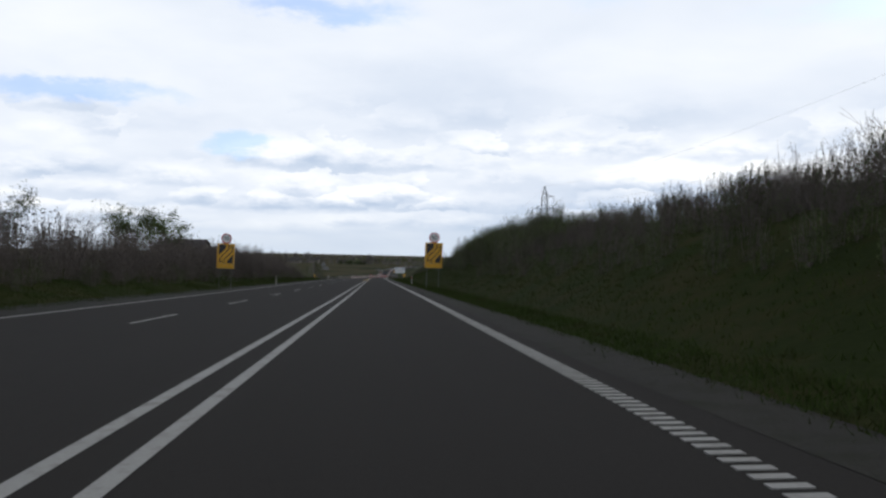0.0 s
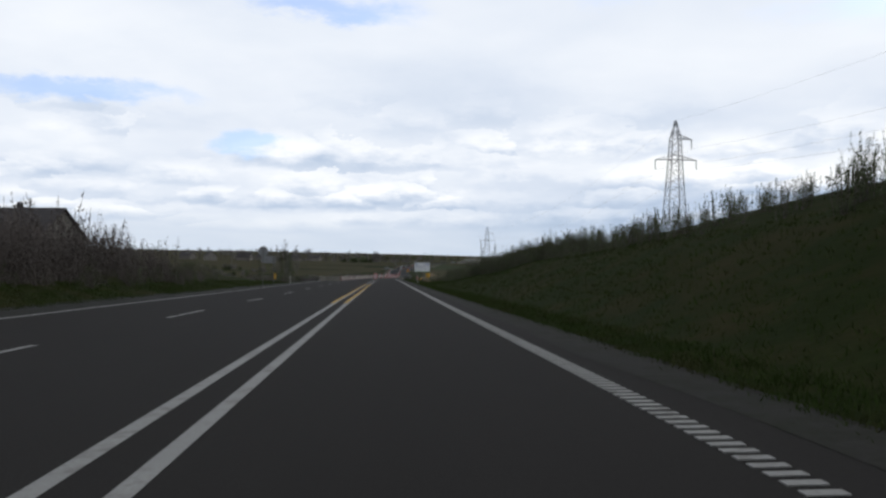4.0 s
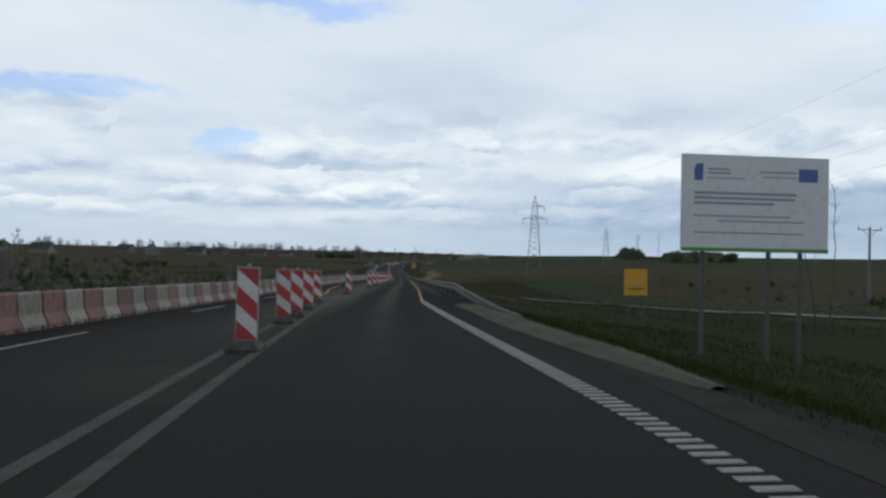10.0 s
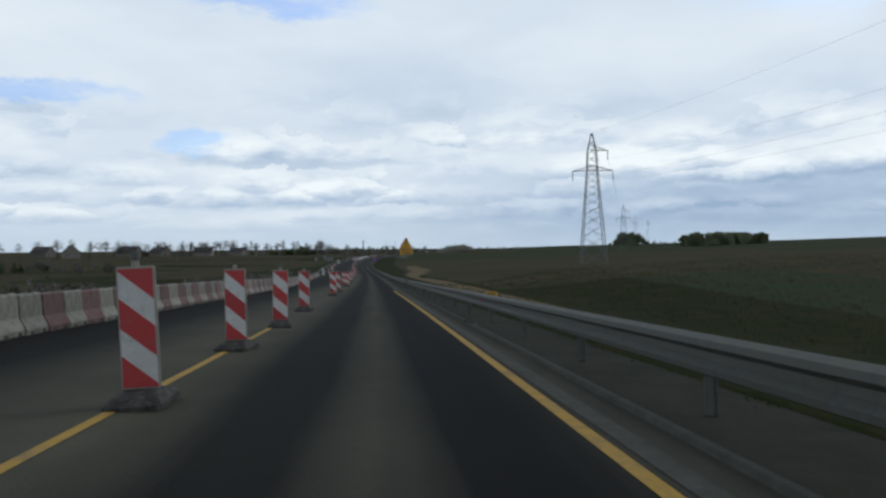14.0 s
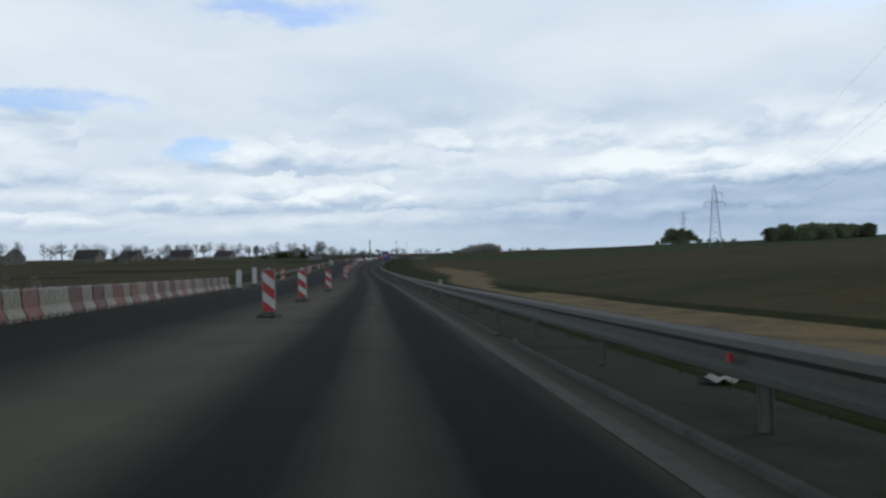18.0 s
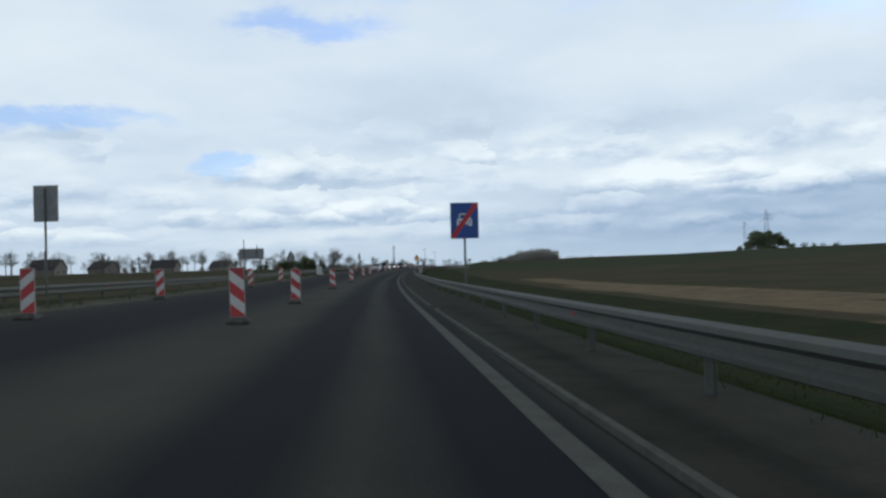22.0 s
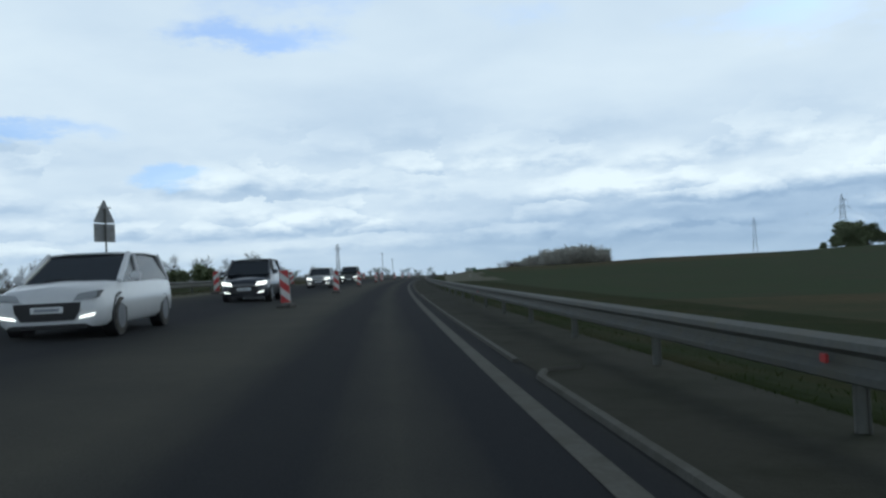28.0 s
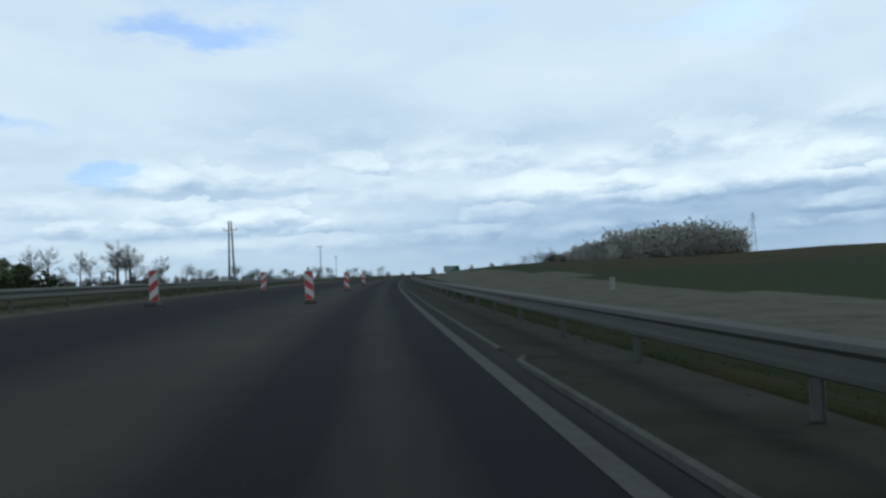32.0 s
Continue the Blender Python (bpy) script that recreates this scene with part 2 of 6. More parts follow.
# ---- materials ----
def surface(name, low_col, high_col, rough=0.8, grain=60.0, stain=1.2, bump=0.2, metal=0.0, spread=0.35, piece=0.0, dirt=None, clear=0.0, spec=0.5):
    """A two-scale procedural surface: fine grain and broad stains between two colours, with relief.
    dirt: (colour, amount) of patchy soiling; piece: brightness change from one object to the next."""
    m = bpy.data.materials.new(name)
    m.use_nodes = True
    nd, ln = m.node_tree.nodes, m.node_tree.links
    b = nd["Principled BSDF"]
    co = nd.new("ShaderNodeTexCoord").outputs["Object"]

    def tex(scale, detail, rough_):
        n = nd.new("ShaderNodeTexNoise")
        n.inputs["Scale"].default_value, n.inputs["Detail"].default_value, n.inputs["Roughness"].default_value = scale, detail, rough_
        ln.new(co, n.inputs["Vector"])
        return n.outputs["Fac"]

    def mix(fac, a, c):
        n = nd.new("ShaderNodeMix")
        n.data_type = "RGBA"
        for i, v in ((0, fac), (6, a), (7, c)):
            if isinstance(v, tuple):
                n.inputs[i].default_value = (*v, 1)
            elif isinstance(v, (int, float)):
                n.inputs[i].default_value = v
            else:
                ln.new(v, n.inputs[i])
        return n.outputs[2]

    def span(fac, a, c):
        n = nd.new("ShaderNodeMapRange")
        ln.new(fac, n.inputs[0])
        n.inputs[1].default_value, n.inputs[2].default_value = a, c
        return n.outputs[0]

    g, s = tex(grain, 4, 0.6), tex(stain, 5, 0.55)
    col = mix(span(g, 0.5 - spread, 0.5 + spread), low_col, high_col)
    col = mix(span(s, 0.3, 0.7), mix(0.5, col, low_col), col)
    if dirt:
        col = mix(span(tex(stain * 2.7, 6, 0.65), 0.62 - dirt[1] * 0.4, 0.82 - dirt[1] * 0.3), col, dirt[0])
    if piece:
        info = nd.new("ShaderNodeObjectInfo").outputs["Random"]
        hsv = nd.new("ShaderNodeHueSaturation")
        ln.new(span(info, 0, 1), hsv.inputs["Value"])
        hsv.inputs["Value"].links[0].from_node.inputs[3].default_value = 1 - piece
        hsv.inputs["Value"].links[0].from_node.inputs[4].default_value = 1 + piece
        ln.new(col, hsv.inputs["Color"])
        col = hsv.outputs[0]
    ln.new(col, b.inputs["Base Color"])
    ln.new(span(s, 0.2, 0.8), b.inputs["Roughness"])
    r = b.inputs["Roughness"].links[0].from_node
    r.inputs[3].default_value, r.inputs[4].default_value = max(0.05, rough - 0.1), min(1, rough + 0.1)
    b.inputs["Metallic"].default_value = metal
    b.inputs["Specular IOR Level"].default_value = spec
    b.inputs["Coat Weight"].default_value = clear
    if bump:
        bp = nd.new("ShaderNodeBump")
        bp.inputs["Strength"].default_value, bp.inputs["Distance"].default_value = bump, 0.02
        ln.new(g, bp.inputs["Height"])
        ln.new(bp.outputs[0], b.inputs["Normal"])
    return m


M = {}
M["asphalt"] = surface("asphalt", (0.022, 0.021, 0.021), (0.055, 0.052, 0.050), 0.9, 90, 0.35, 0.4, spec=0.25)
M["gravel"] = surface("gravel", (0.018, 0.0175, 0.015), (0.058, 0.054, 0.046), 0.95, 35, 0.7, 0.8, dirt=((0.016, 0.020, 0.008), 0.35), spec=0.15)
M["track"] = surface("track", (0.080, 0.074, 0.050), (0.150, 0.140, 0.098), 0.95, 6, 0.25, 0.6, dirt=((0.055, 0.062, 0.034), 0.45), spec=0.15)
M["sand"] = surface("sand", (0.135, 0.092, 0.038), (0.25, 0.172, 0.076), 0.95, 5, 0.22, 0.6, dirt=((0.08, 0.062, 0.030), 0.5), spec=0.15)
M["grass"] = surface("grass", (0.014, 0.021, 0.005), (0.032, 0.043, 0.012), 0.95, 6, 0.16, 0.9, dirt=((0.040, 0.036, 0.014), 0.45), spec=0.02)
M["field"] = surface("field", (0.048, 0.040, 0.020), (0.115, 0.095, 0.050), 0.95, 2.5, 0.05, 0.6, dirt=((0.042, 0.050, 0.022), 0.5), spec=0.02)
M["green_field"] = surface("green_field", (0.032, 0.047, 0.020), (0.056, 0.076, 0.034), 0.95, 3, 0.06, 0.6, dirt=((0.050, 0.052, 0.028), 0.45), spec=0.02)
M["white_paint"] = surface("white_paint", (0.26, 0.255, 0.235), (0.44, 0.43, 0.40), 0.8, 40, 1.5, 0.15, dirt=((0.18, 0.17, 0.15), 0.3))
M["yellow_paint"] = surface("yellow_paint", (0.42, 0.24, 0.02), (0.62, 0.37, 0.04), 0.75, 40, 1.5, 0.15, dirt=((0.26, 0.17, 0.05), 0.3))
M["red_plastic"] = surface("red_plastic", (0.105, 0.028, 0.026), (0.165, 0.043, 0.038), 0.65, 20, 2.5, 0.1, piece=0.25, dirt=((0.135, 0.095, 0.078), 0.6))
M["white_plastic"] = surface("white_plastic", (0.30, 0.29, 0.255), (0.46, 0.445, 0.40), 0.6, 20, 2.5, 0.1, piece=0.12, dirt=((0.30, 0.28, 0.24), 0.5))
M["barrier_white"] = surface("barrier_white", (0.20, 0.19, 0.155), (0.33, 0.315, 0.26), 0.65, 20, 2.5, 0.1, piece=0.2, dirt=((0.145, 0.128, 0.095), 0.6))
M["red_film"] = surface("red_film", (0.36, 0.032, 0.034), (0.48, 0.046, 0.046), 0.45, 25, 4, 0.03, piece=0.15, dirt=((0.30, 0.07, 0.06), 0.2))
M["white_film"] = surface("white_film", (0.52, 0.52, 0.50), (0.70, 0.70, 0.68), 0.45, 25, 4, 0.03, piece=0.08, dirt=((0.45, 0.43, 0.38), 0.25))
M["rubber"] = surface("rubber", (0.018, 0.018, 0.018), (0.05, 0.048, 0.045), 0.85, 30, 4, 0.4, dirt=((0.11, 0.10, 0.08), 0.4))
M["galvanised"] = surface("galvanised", (0.082, 0.086, 0.078), (0.150, 0.154, 0.142), 0.7, 12, 1.0, 0.05, metal=0.3, dirt=((0.115, 0.112, 0.088), 0.5))
M["concrete"] = surface("concrete", (0.20, 0.195, 0.18), (0.36, 0.35, 0.33), 0.9, 25, 1.0, 0.3, dirt=((0.12, 0.11, 0.09), 0.4))


# ---- plan of the road: heading, gradient and crossfall every 30 m ----
KS = [30 * i for i in range(27)] + [840, 900, 960, 1050, 1150, 1300, 2400, 6000]
KH = [0.09, 0.07, -0.14, -0.39, -0.33, 0.15, 0.41, 0.33, 0.93, 2.27, 2.98, 2.8, 2.43, 2.29, 2.19, 1.88, 1.66, 0.76, 0.71, 1.56, 2.59, 3.45, 4.26,
      5.12, 6.14, 7.27, 7.79, 9.2, 10.2, 10.8, 11.2, 11.4, 11.5, 11.5, 11.5]
KG = [-2.34, -2.43, -2.41, -2.45, -2.45, -2.41, -2.44, -2.58, -2.56, -2.66, -2.66, -2.98, -2.94, -2.82, -2.47, -2.01, -1.51, -0.84, -0.25, 0.25, 0.38,
      0.43, 0.49, 0.42, 0.36, 0.29, 0.24, 0.1, -0.1, -0.3, -0.4, -0.3, 0.0, 0.0, 0.0]
KB = [-0.9, -0.9, -0.9, -0.85, -0.76, -0.83, -0.82, -0.85, -1.06, -0.89, -0.09, 1.02, 1.63, 1.46, 1.48, 1.57, 1.7, 1.78, 1.68, 1.62, 1.9, 2.39, 2.64,
      2.65, 2.65, 2.6, 2.57, 2.4, 2.2, 1.5, 1.0, 0.5, 0.0, 0.0, 0.0]
S0, DS = -400.0, 2.0
SS = np.arange(S0, 5000.0, DS)
HEAD = np.radians(np.interp(SS, KS, KH))
_i0 = int(-S0 / DS)
PX, PY, PZ = (np.cumsum(a) * DS for a in (np.sin(HEAD), np.cos(HEAD), np.interp(SS, KS, KG) / 100))
PX, PY, PZ = PX - PX[_i0], PY - PY[_i0], PZ - PZ[_i0]
BANK = np.tan(np.radians(np.interp(SS, KS, KB)))


def shift(s):
    """How far the marked lanes swing sideways from the plan's line."""
    return np.interp(s, [0, 70, 140, 176, 212, 240, 275], [-0.03, 0.0, 0.30, 0.18, 0.05, -0.12, 0.0])


def plan(s, u):
    """x and y of the place s metres along the road and u metres to its right."""
    h = np.interp(s, SS, HEAD)
    u = u + shift(s)
    return np.interp(s, SS, PX) + u * np.cos(h), np.interp(s, SS, PY) - u * np.sin(h)


def road_z(s, u):
    return np.interp(s, SS, PZ) - np.interp(s, SS, BANK) * np.clip(u, -13, 5)


# ground beside the road: at each station, height over the road's edge at distances from it
RIGHT_U = [3.4, 4.8, 9.0, 14.0, 22.0, 60.0, 160.0, 420.0, 1500.0, 4500.0]
RIGHT = [(-400, (-.04, 0.1, 2.2, 4.0, 4.6, 5.0, 6.0, 4.0, -4.0, 10.0)),
         (110, (-.04, 0.1, 2.2, 3.9, 4.4, 4.6, 4.0, 2.0, -4.0, 10.0)),
         (142, (-.04, 0.0, 1.8, 3.2, 3.6, 3.8, 3.4, 1.7, -3.4, 10.0)),
         (160, (-.04, -.1, 1.2, 2.2, 2.4, 2.4, 2.0, 1.0, -2.0, 10.0)),
         (200, (-.04, -.2, 0.1, 0.3, 0.4, 0.4, 0.3, 0.4, 2.0, 10.0)),
         (250, (-.04, -.3, -.7, -.9, -1.1, -1.1, -.6, 1.0, 3.0, 12.0)),
         (330, (-.04, -.3, -1.0, -1.4, -1.7, -1.4, -.4, 2.5, 6.0, 15.0)),
         (430, (-.04, -.15, -.3, 0.1, 1.3, 2.8, 3.8, 6.5, 10.0, 18.0)),
         (600, (-.04, -.15, -.3, -.45, -.5, 0.4, 2.8, 8.5, 10.0, 18.0)),
         (760, (-.04, -.2, -.2, -.3, -.5, 0.0, 3.2, 8.5, 10.0, 18.0)),
         (890, (-.04, 0.1, 0.9, 1.7, 2.1, 2.2, 4.0, 8.5, 10.0, 18.0)),
         (1300, (-.04, 0.0, 0.5, 1.0, 1.5, 2.0, 4.0, 7.5, 8.0, 18.0)),
         (5000, (-.04, 0.0, 0.0, 0.0, 0.0, 0.0, 3.0, 6.0, 8.0, 18.0))]
LEFT_U = [-4500.0, -1500.0, -420.0, -160.0, -60.0, -26.0, -18.0, -13.0, -11.0]
LEFT = [(-400, (12.0, 3.0, 2.0, 2.0, 2.0, 2.2, 2.0, 0.5, -.06)),
        (100, (12.0, 3.0, 2.0, 2.0, 2.0, 2.1, 1.8, 0.4, -.06)),
        (150, (12.0, 3.0, 1.5, 1.2, 1.2, 1.5, 1.4, 0.3, -.06)),
        (185, (12.0, 3.0, 1.0, 0.5, 0.5, 0.8, 0.8, 0.1, -.06)),
        (230, (14.0, 5.0, 1.0, -1.5, -2.2, -1.9, -1.2, -.5, -.06)),
        (400, (14.0, 8.0, 3.0, -1.0, -2.5, -2.0, -1.2, -.4, -.06)),
        (600, (16.0, 9.0, 3.0, 0.2, -1.0, -1.0, -.7, -.3, -.06)),
        (900, (16.0, 9.0, 3.0, 1.0, 0.5, 0.5, 0.2, -.2, -.06)),
        (5000, (16.0, 9.0, 3.0, 1.0, 0.0, 0.0, 0.0, 0.0, -.06))]


def ground_z(s, u):
    """Height of the ground outside the carriageway."""
    table, us = (RIGHT, RIGHT_U) if u > 0 else (LEFT, LEFT_U)
    st = [r[0] for r in table]
    i = min(max(sum(1 for v in st if v <= s) - 1, 0), len(st) - 2)
    k = min(max((s - st[i]) / (st[i + 1] - st[i]), 0), 1)
    k = k * k * (3 - 2 * k)
    a, b = np.interp(u, us, table[i][1]), np.interp(u, us, table[i + 1][1])
    far = min(max((abs(u) - 200) / 600, 0), 1)
    lift = noise.noise(Vector((s * 0.02, u * 0.03, 0.3))) * min(max((abs(u) - 12) / 60, 0), 1) * 0.8
    lift += noise.noise(Vector((s * 0.15, u * 0.15, 4.0))) * 0.10 * min(max((abs(u) - 5) / 8, 0), 1)
    base = float(road_z(s, u))
    return base * (1 - far) + far * -9.0 + float(a + (b - a) * k) + lift


def at(s, u, h=0.0):
    """A place on the finished surface, h metres above it."""
    x, y = plan(s, u)
    edge = -10.9 if u < 0 else 3.4
    z = road_z(s, u) if -10.9 < u < 3.4 else ground_z(s, u)
    return Vector((float(x), float(y), float(z) + h))


def heading(s):
    return -math.degrees(float(np.interp(s, SS, HEAD)))


def stand(s, u, h=0.0, turn=0.0, lean=0.0):
    """A pose on the surface, facing back along the road."""
    p = at(s, u, h)
    return pose(p.x, p.y, p.z, 0, lean, heading(s) + turn)


# ---- building helpers ----
def mesh_of(name, bm, mats, smooth=False):
    me = bpy.data.meshes.new(name)
    bm.to_mesh(me)
    bm.free()
    for m in mats if isinstance(mats, (list, tuple)) else [mats]:
        me.materials.append(M[m] if isinstance(m, str) else m)
    if smooth:
        me.polygons.foreach_set("use_smooth", [True] * len(me.polygons))
    return me


def part(name, bm, material, parent, label="", smooth=False):
    ob = new(name, bm if isinstance(bm, bpy.types.Mesh) else mesh_of(name, bm, material, smooth))
    ob.parent = parent
    return tagged(ob, label)


def thing(name, label, category, group="", kind=""):
    return tagged(new(name), label, category, group, kind)


def box(bm, x0, x1, y0, y1, z0, z1, bevel=0.0, mat=0):
    r = bmesh.ops.create_cube(bm, size=1.0, matrix=Matrix.Translation(((x0 + x1) / 2, (y0 + y1) / 2, (z0 + z1) / 2)) @ Matrix.Diagonal((x1 - x0, y1 - y0, z1 - z0, 1)))
    faces = {f for v in r["verts"] for f in v.link_faces}
    if bevel:
        q = bmesh.ops.bevel(bm, geom=list({e for f in faces for e in f.edges}), offset=bevel, segments=2, affect="EDGES")
        faces |= set(q["faces"])
    for f in faces:
        if f.is_valid:
            f.material_index = mat
    return bm


def rod(bm, a, b, r, n=8, r2=None, mat=0):
    a, b = Vector(a), Vector(b)
    d = b - a
    m = Matrix.Translation((a + b) / 2) @ d.to_track_quat("Z", "Y").to_matrix().to_4x4()
    q = bmesh.ops.create_cone(bm, cap_ends=True, segments=n, radius1=r, radius2=r if r2 is None else r2, depth=d.length, matrix=m)
    for v in q["verts"]:
        for f in v.link_faces:
            f.material_index = mat
    return bm


def ribbon(name, s0, s1, section, material, step=4.0, z=0.0, wave=0.0):
    """A strip along the road. section: rows of (u, height over the surface), or functions of s."""
    n = max(2, int((s1 - s0) / step) + 1)
    verts, faces = [], []
    k = len(section)
    for i in range(n):
        s = s0 + (s1 - s0) * i / (n - 1)
        for u, h in section:
            uu = u(s) if callable(u) else u
            uu += wave * noise.noise(Vector((s * 0.12, u(s0) if callable(u) else u, 1.0))) if wave else 0
            x, y = plan(s, uu)
            verts.append((float(x), float(y), float(road_z(s, uu)) + h + z))
    for i in range(n - 1):
        for j in range(k - 1):
            a = i * k + j
            faces.append((a, a + 1, a + k + 1, a + k))
    me = bpy.data.meshes.new(name)
    me.from_pydata(verts, [], faces)
    me.materials.append(M[material])
    return new(name, me)


# ---- ground: one sheet to the horizon, with the road's bed left open ----
def build_ground():
    st = [-398.0, -300.0, -200.0] + list(np.arange(-120, 420, 6.0)) + list(np.arange(420, 1100, 8.0)) + list(np.arange(1100, 2000, 40.0)) + list(np.arange(2000, 4900, 200.0))
    ur = [2.6, 3.4, 4.1, 4.8, 6, 7.5, 8.2, 9, 10, 11, 12.5, 14, 16, 18, 20, 22, 28, 36, 46, 60, 80, 110, 160, 230, 320, 420, 600, 900, 1500, 2500, 4500]
    ul = [-4500, -2500, -1500, -900, -600, -420, -300, -220, -160, -110, -80, -60, -46, -36, -30, -26, -22, -18, -15, -13, -11.6, -10.9, -10.2]
    us = ul + ur
    verts, faces, mats = [], [], []
    for s in st:
        for u in us:
            x, y = plan(s, u)
            z = ground_z(s, u) if u >= 3.4 or u <= -10.9 else float(road_z(s, u)) - 0.12
            verts.append((float(x), float(y), z))
    k = len(us)
    for i in range(len(st) - 1):
        for j in range(k - 1):
            a = i * k + j
            faces.append((a, a + 1, a + k + 1, a + k))
            s, u = (st[i] + st[i + 1]) / 2, (us[j] + us[j + 1]) / 2
            mats.append(ground_kind(s, u))
    me = bpy.data.meshes.new("ground")
    me.from_pydata(verts, [], faces)
    for m in ("grass", "field", "green_field", "sand", "gravel", "track"):
        me.materials.append(M[m])
    me.polygons.foreach_set("material_index", mats)
    me.polygons.foreach_set("use_smooth", [True] * len(faces))
    tagged(new("ground", me), "grassy verges and rolling brown and green farmland", "ground", kind="structure")


def ground_kind(s, u):
    w = noise.noise(Vector((s * 0.03, u * 0.02, 9.0)))
    if s < 262 and -11.6 < u < -10.9:
        return 4
    if 830 < s < 960 and 16 < u < 80:
        return 1
    if 772 < s < 1000 and 6.5 < u < 13 + 4 * w:
        return 5
    band = float(np.interp(s, [300, 392, 490, 532, 600], [9.5, 8.8, 8.2, 14.2, 16.4]))
    if 300 < s < 603 and abs(u - band) < (1.1 if s < 500 else 2.1) + 1.2 * w:
        return 3
    if s > 395 and u > 11 and u < 160:
        return 2 if s > 690 else 1
    if u > 22:
        return 2 if (250 < s < 400 and 20 < u < 34) or (s > 500 and u > 150 and w > 0.0) or (s > 690 and w > -0.4) else 1
    if u < -95 or u < -15 and s > 236 and w > -0.15:
        return 1
    return 0



build_ground()


# ---- carriageway: plain asphalt first, then a building-site road with dust between the wheel tracks ----
def kerb_u(s):
    return float(np.interp(s, [250, 290, 330, 380, 450, 473, 502, 520, 590, 666, 748, 900], [2.2, 1.82, 1.66, 1.53, 1.66, 1.50, 1.24, 1.17, 1.08, 1.04, 1.12, 1.3]))


def rail_u(s):
    return float(np.interp(s, [255, 268, 300, 372, 443, 500, 540, 700, 768, 900], [3.4, 2.9, 2.5, 2.35, 2.42, 2.55, 2.8, 2.85, 2.85, 2.9]))


def road_material():
    m = bpy.data.materials.new("road_surface")
    m.use_nodes = True
    nd, ln = m.node_tree.nodes, m.node_tree.links
    b = nd["Principled BSDF"]
    uv = nd.new("ShaderNodeUVMap")
    sep = nd.new("ShaderNodeSeparateXYZ")
    ln.new(uv.outputs[0], sep.inputs[0])
    geo = nd.new("ShaderNodeTexCoord").outputs["Object"]

    def tex(scale, detail, vec=geo):
        n = nd.new("ShaderNodeTexNoise")
        n.inputs["Scale"].default_value, n.inputs["Detail"].default_value, n.inputs["Roughness"].default_value = scale, detail, 0.6
        ln.new(vec, n.inputs["Vector"])
        return n.outputs["Fac"]

    def mth(op, a, c):
        n = nd.new("ShaderNodeMath")
        n.operation, n.use_clamp = op, op == "MULTIPLY_ADD"
        for i, v in enumerate((a, c)):
            if isinstance(v, (int, float)):
                n.inputs[i].default_value = v
            else:
                ln.new(v, n.inputs[i])
        return n.outputs[0]

    def span(fac, a, c, lo=0.0, hi=1.0):
        n = nd.new("ShaderNodeMapRange")
        ln.new(fac, n.inputs[0])
        for i, v in enumerate((a, c, lo, hi)):
            n.inputs[i + 1].default_value = v
        return n.outputs[0]

    def mix(fac, a, c):
        n = nd.new("ShaderNodeMix")
        n.data_type = "RGBA"
        for i, v in ((0, fac), (6, a), (7, c)):
            if isinstance(v, tuple):
                n.inputs[i].default_value = (*v, 1)
            else:
                ln.new(v, n.inputs[i])
        return n.outputs[2]

    # streaks run along the road
    vec = nd.new("ShaderNodeCombineXYZ")
    ln.new(sep.outputs[0], vec.inputs[0])
    ln.new(mth("MULTIPLY", sep.outputs[1], 0.06), vec.inputs[1])
    streak, grain, patch = tex(1.6, 5, vec.outputs[0]), tex(70, 4), tex(0.35, 5)
    across = mth("ADD", sep.outputs[0], mth("MULTIPLY", mth("SUBTRACT", streak, 0.5), 0.5))
    ramp = nd.new("ShaderNodeValToRGB")
    tracks = [(-10.9, .95), (-9.3, .85), (-8.2, .35), (-6.4, .10), (-4.6, .10), (-3.7, .45), (-3.0, .75), (-2.0, .85), (-1.55, .55), (-1.15, .12), (-.55, .10),
              (-.30, .42), (-.06, .62), (.2, .38), (.48, .05), (1.0, .05), (1.3, .12), (1.7, .7), (2.4, .85), (3.4, .9)]
    el = ramp.color_ramp.elements
    while len(el) < len(tracks):
        el.new(0.5)
    for e, (u, v) in zip(el, tracks):
        e.position, e.color = (u + 11.0) / 15.0, (v, v, v, 1)
    ln.new(span(across, -11.0, 4.0), ramp.inputs[0])
    site = span(mth("ADD", sep.outputs[1], mth("MULTIPLY", mth("SUBTRACT", patch, 0.5), 24.0)), 242, 268)
    dust = mth("MULTIPLY", mth("MULTIPLY", mth("MULTIPLY", ramp.outputs[0], site), span(patch, 0.25, 0.7, 0.7, 1.1)), span(sep.outputs[1], 450, 520, 1.1, 0.62))
    dust = mth("MULTIPLY", dust, mth("MAXIMUM", span(sep.outputs[0], 1.5, 1.2), span(sep.outputs[1], 280, 330)))
    old = mix(span(grain, 0.2, 0.8), (0.022, 0.0203, 0.0187), (0.048, 0.0443, 0.0405))
    old = mix(mth("MULTIPLY", span(streak, 0.35, 0.7), 0.45), old, (0.030, 0.0277, 0.0252))
    fresh = mix(span(grain, 0.2, 0.8), (0.0048, 0.0056, 0.0074), (0.0135, 0.0148, 0.018))
    fresh = mix(mth("MULTIPLY", span(streak, 0.4, 0.75), 0.25), fresh, (0.024, 0.025, 0.027))
    # paler, bluer asphalt farther on, with some windscreen reflection put into its colour
    fresh = mix(span(sep.outputs[1], 470, 560), fresh, mix(span(grain, 0.2, 0.8), (0.0110, 0.0124, 0.0155), (0.0262, 0.0288, 0.0342)))
    grit = mix(span(grain, 0.2, 0.8), (0.084, 0.081, 0.059), (0.158, 0.150, 0.114))
    col = mix(dust, mix(site, old, fresh), grit)
    ln.new(col, b.inputs["Base Color"])
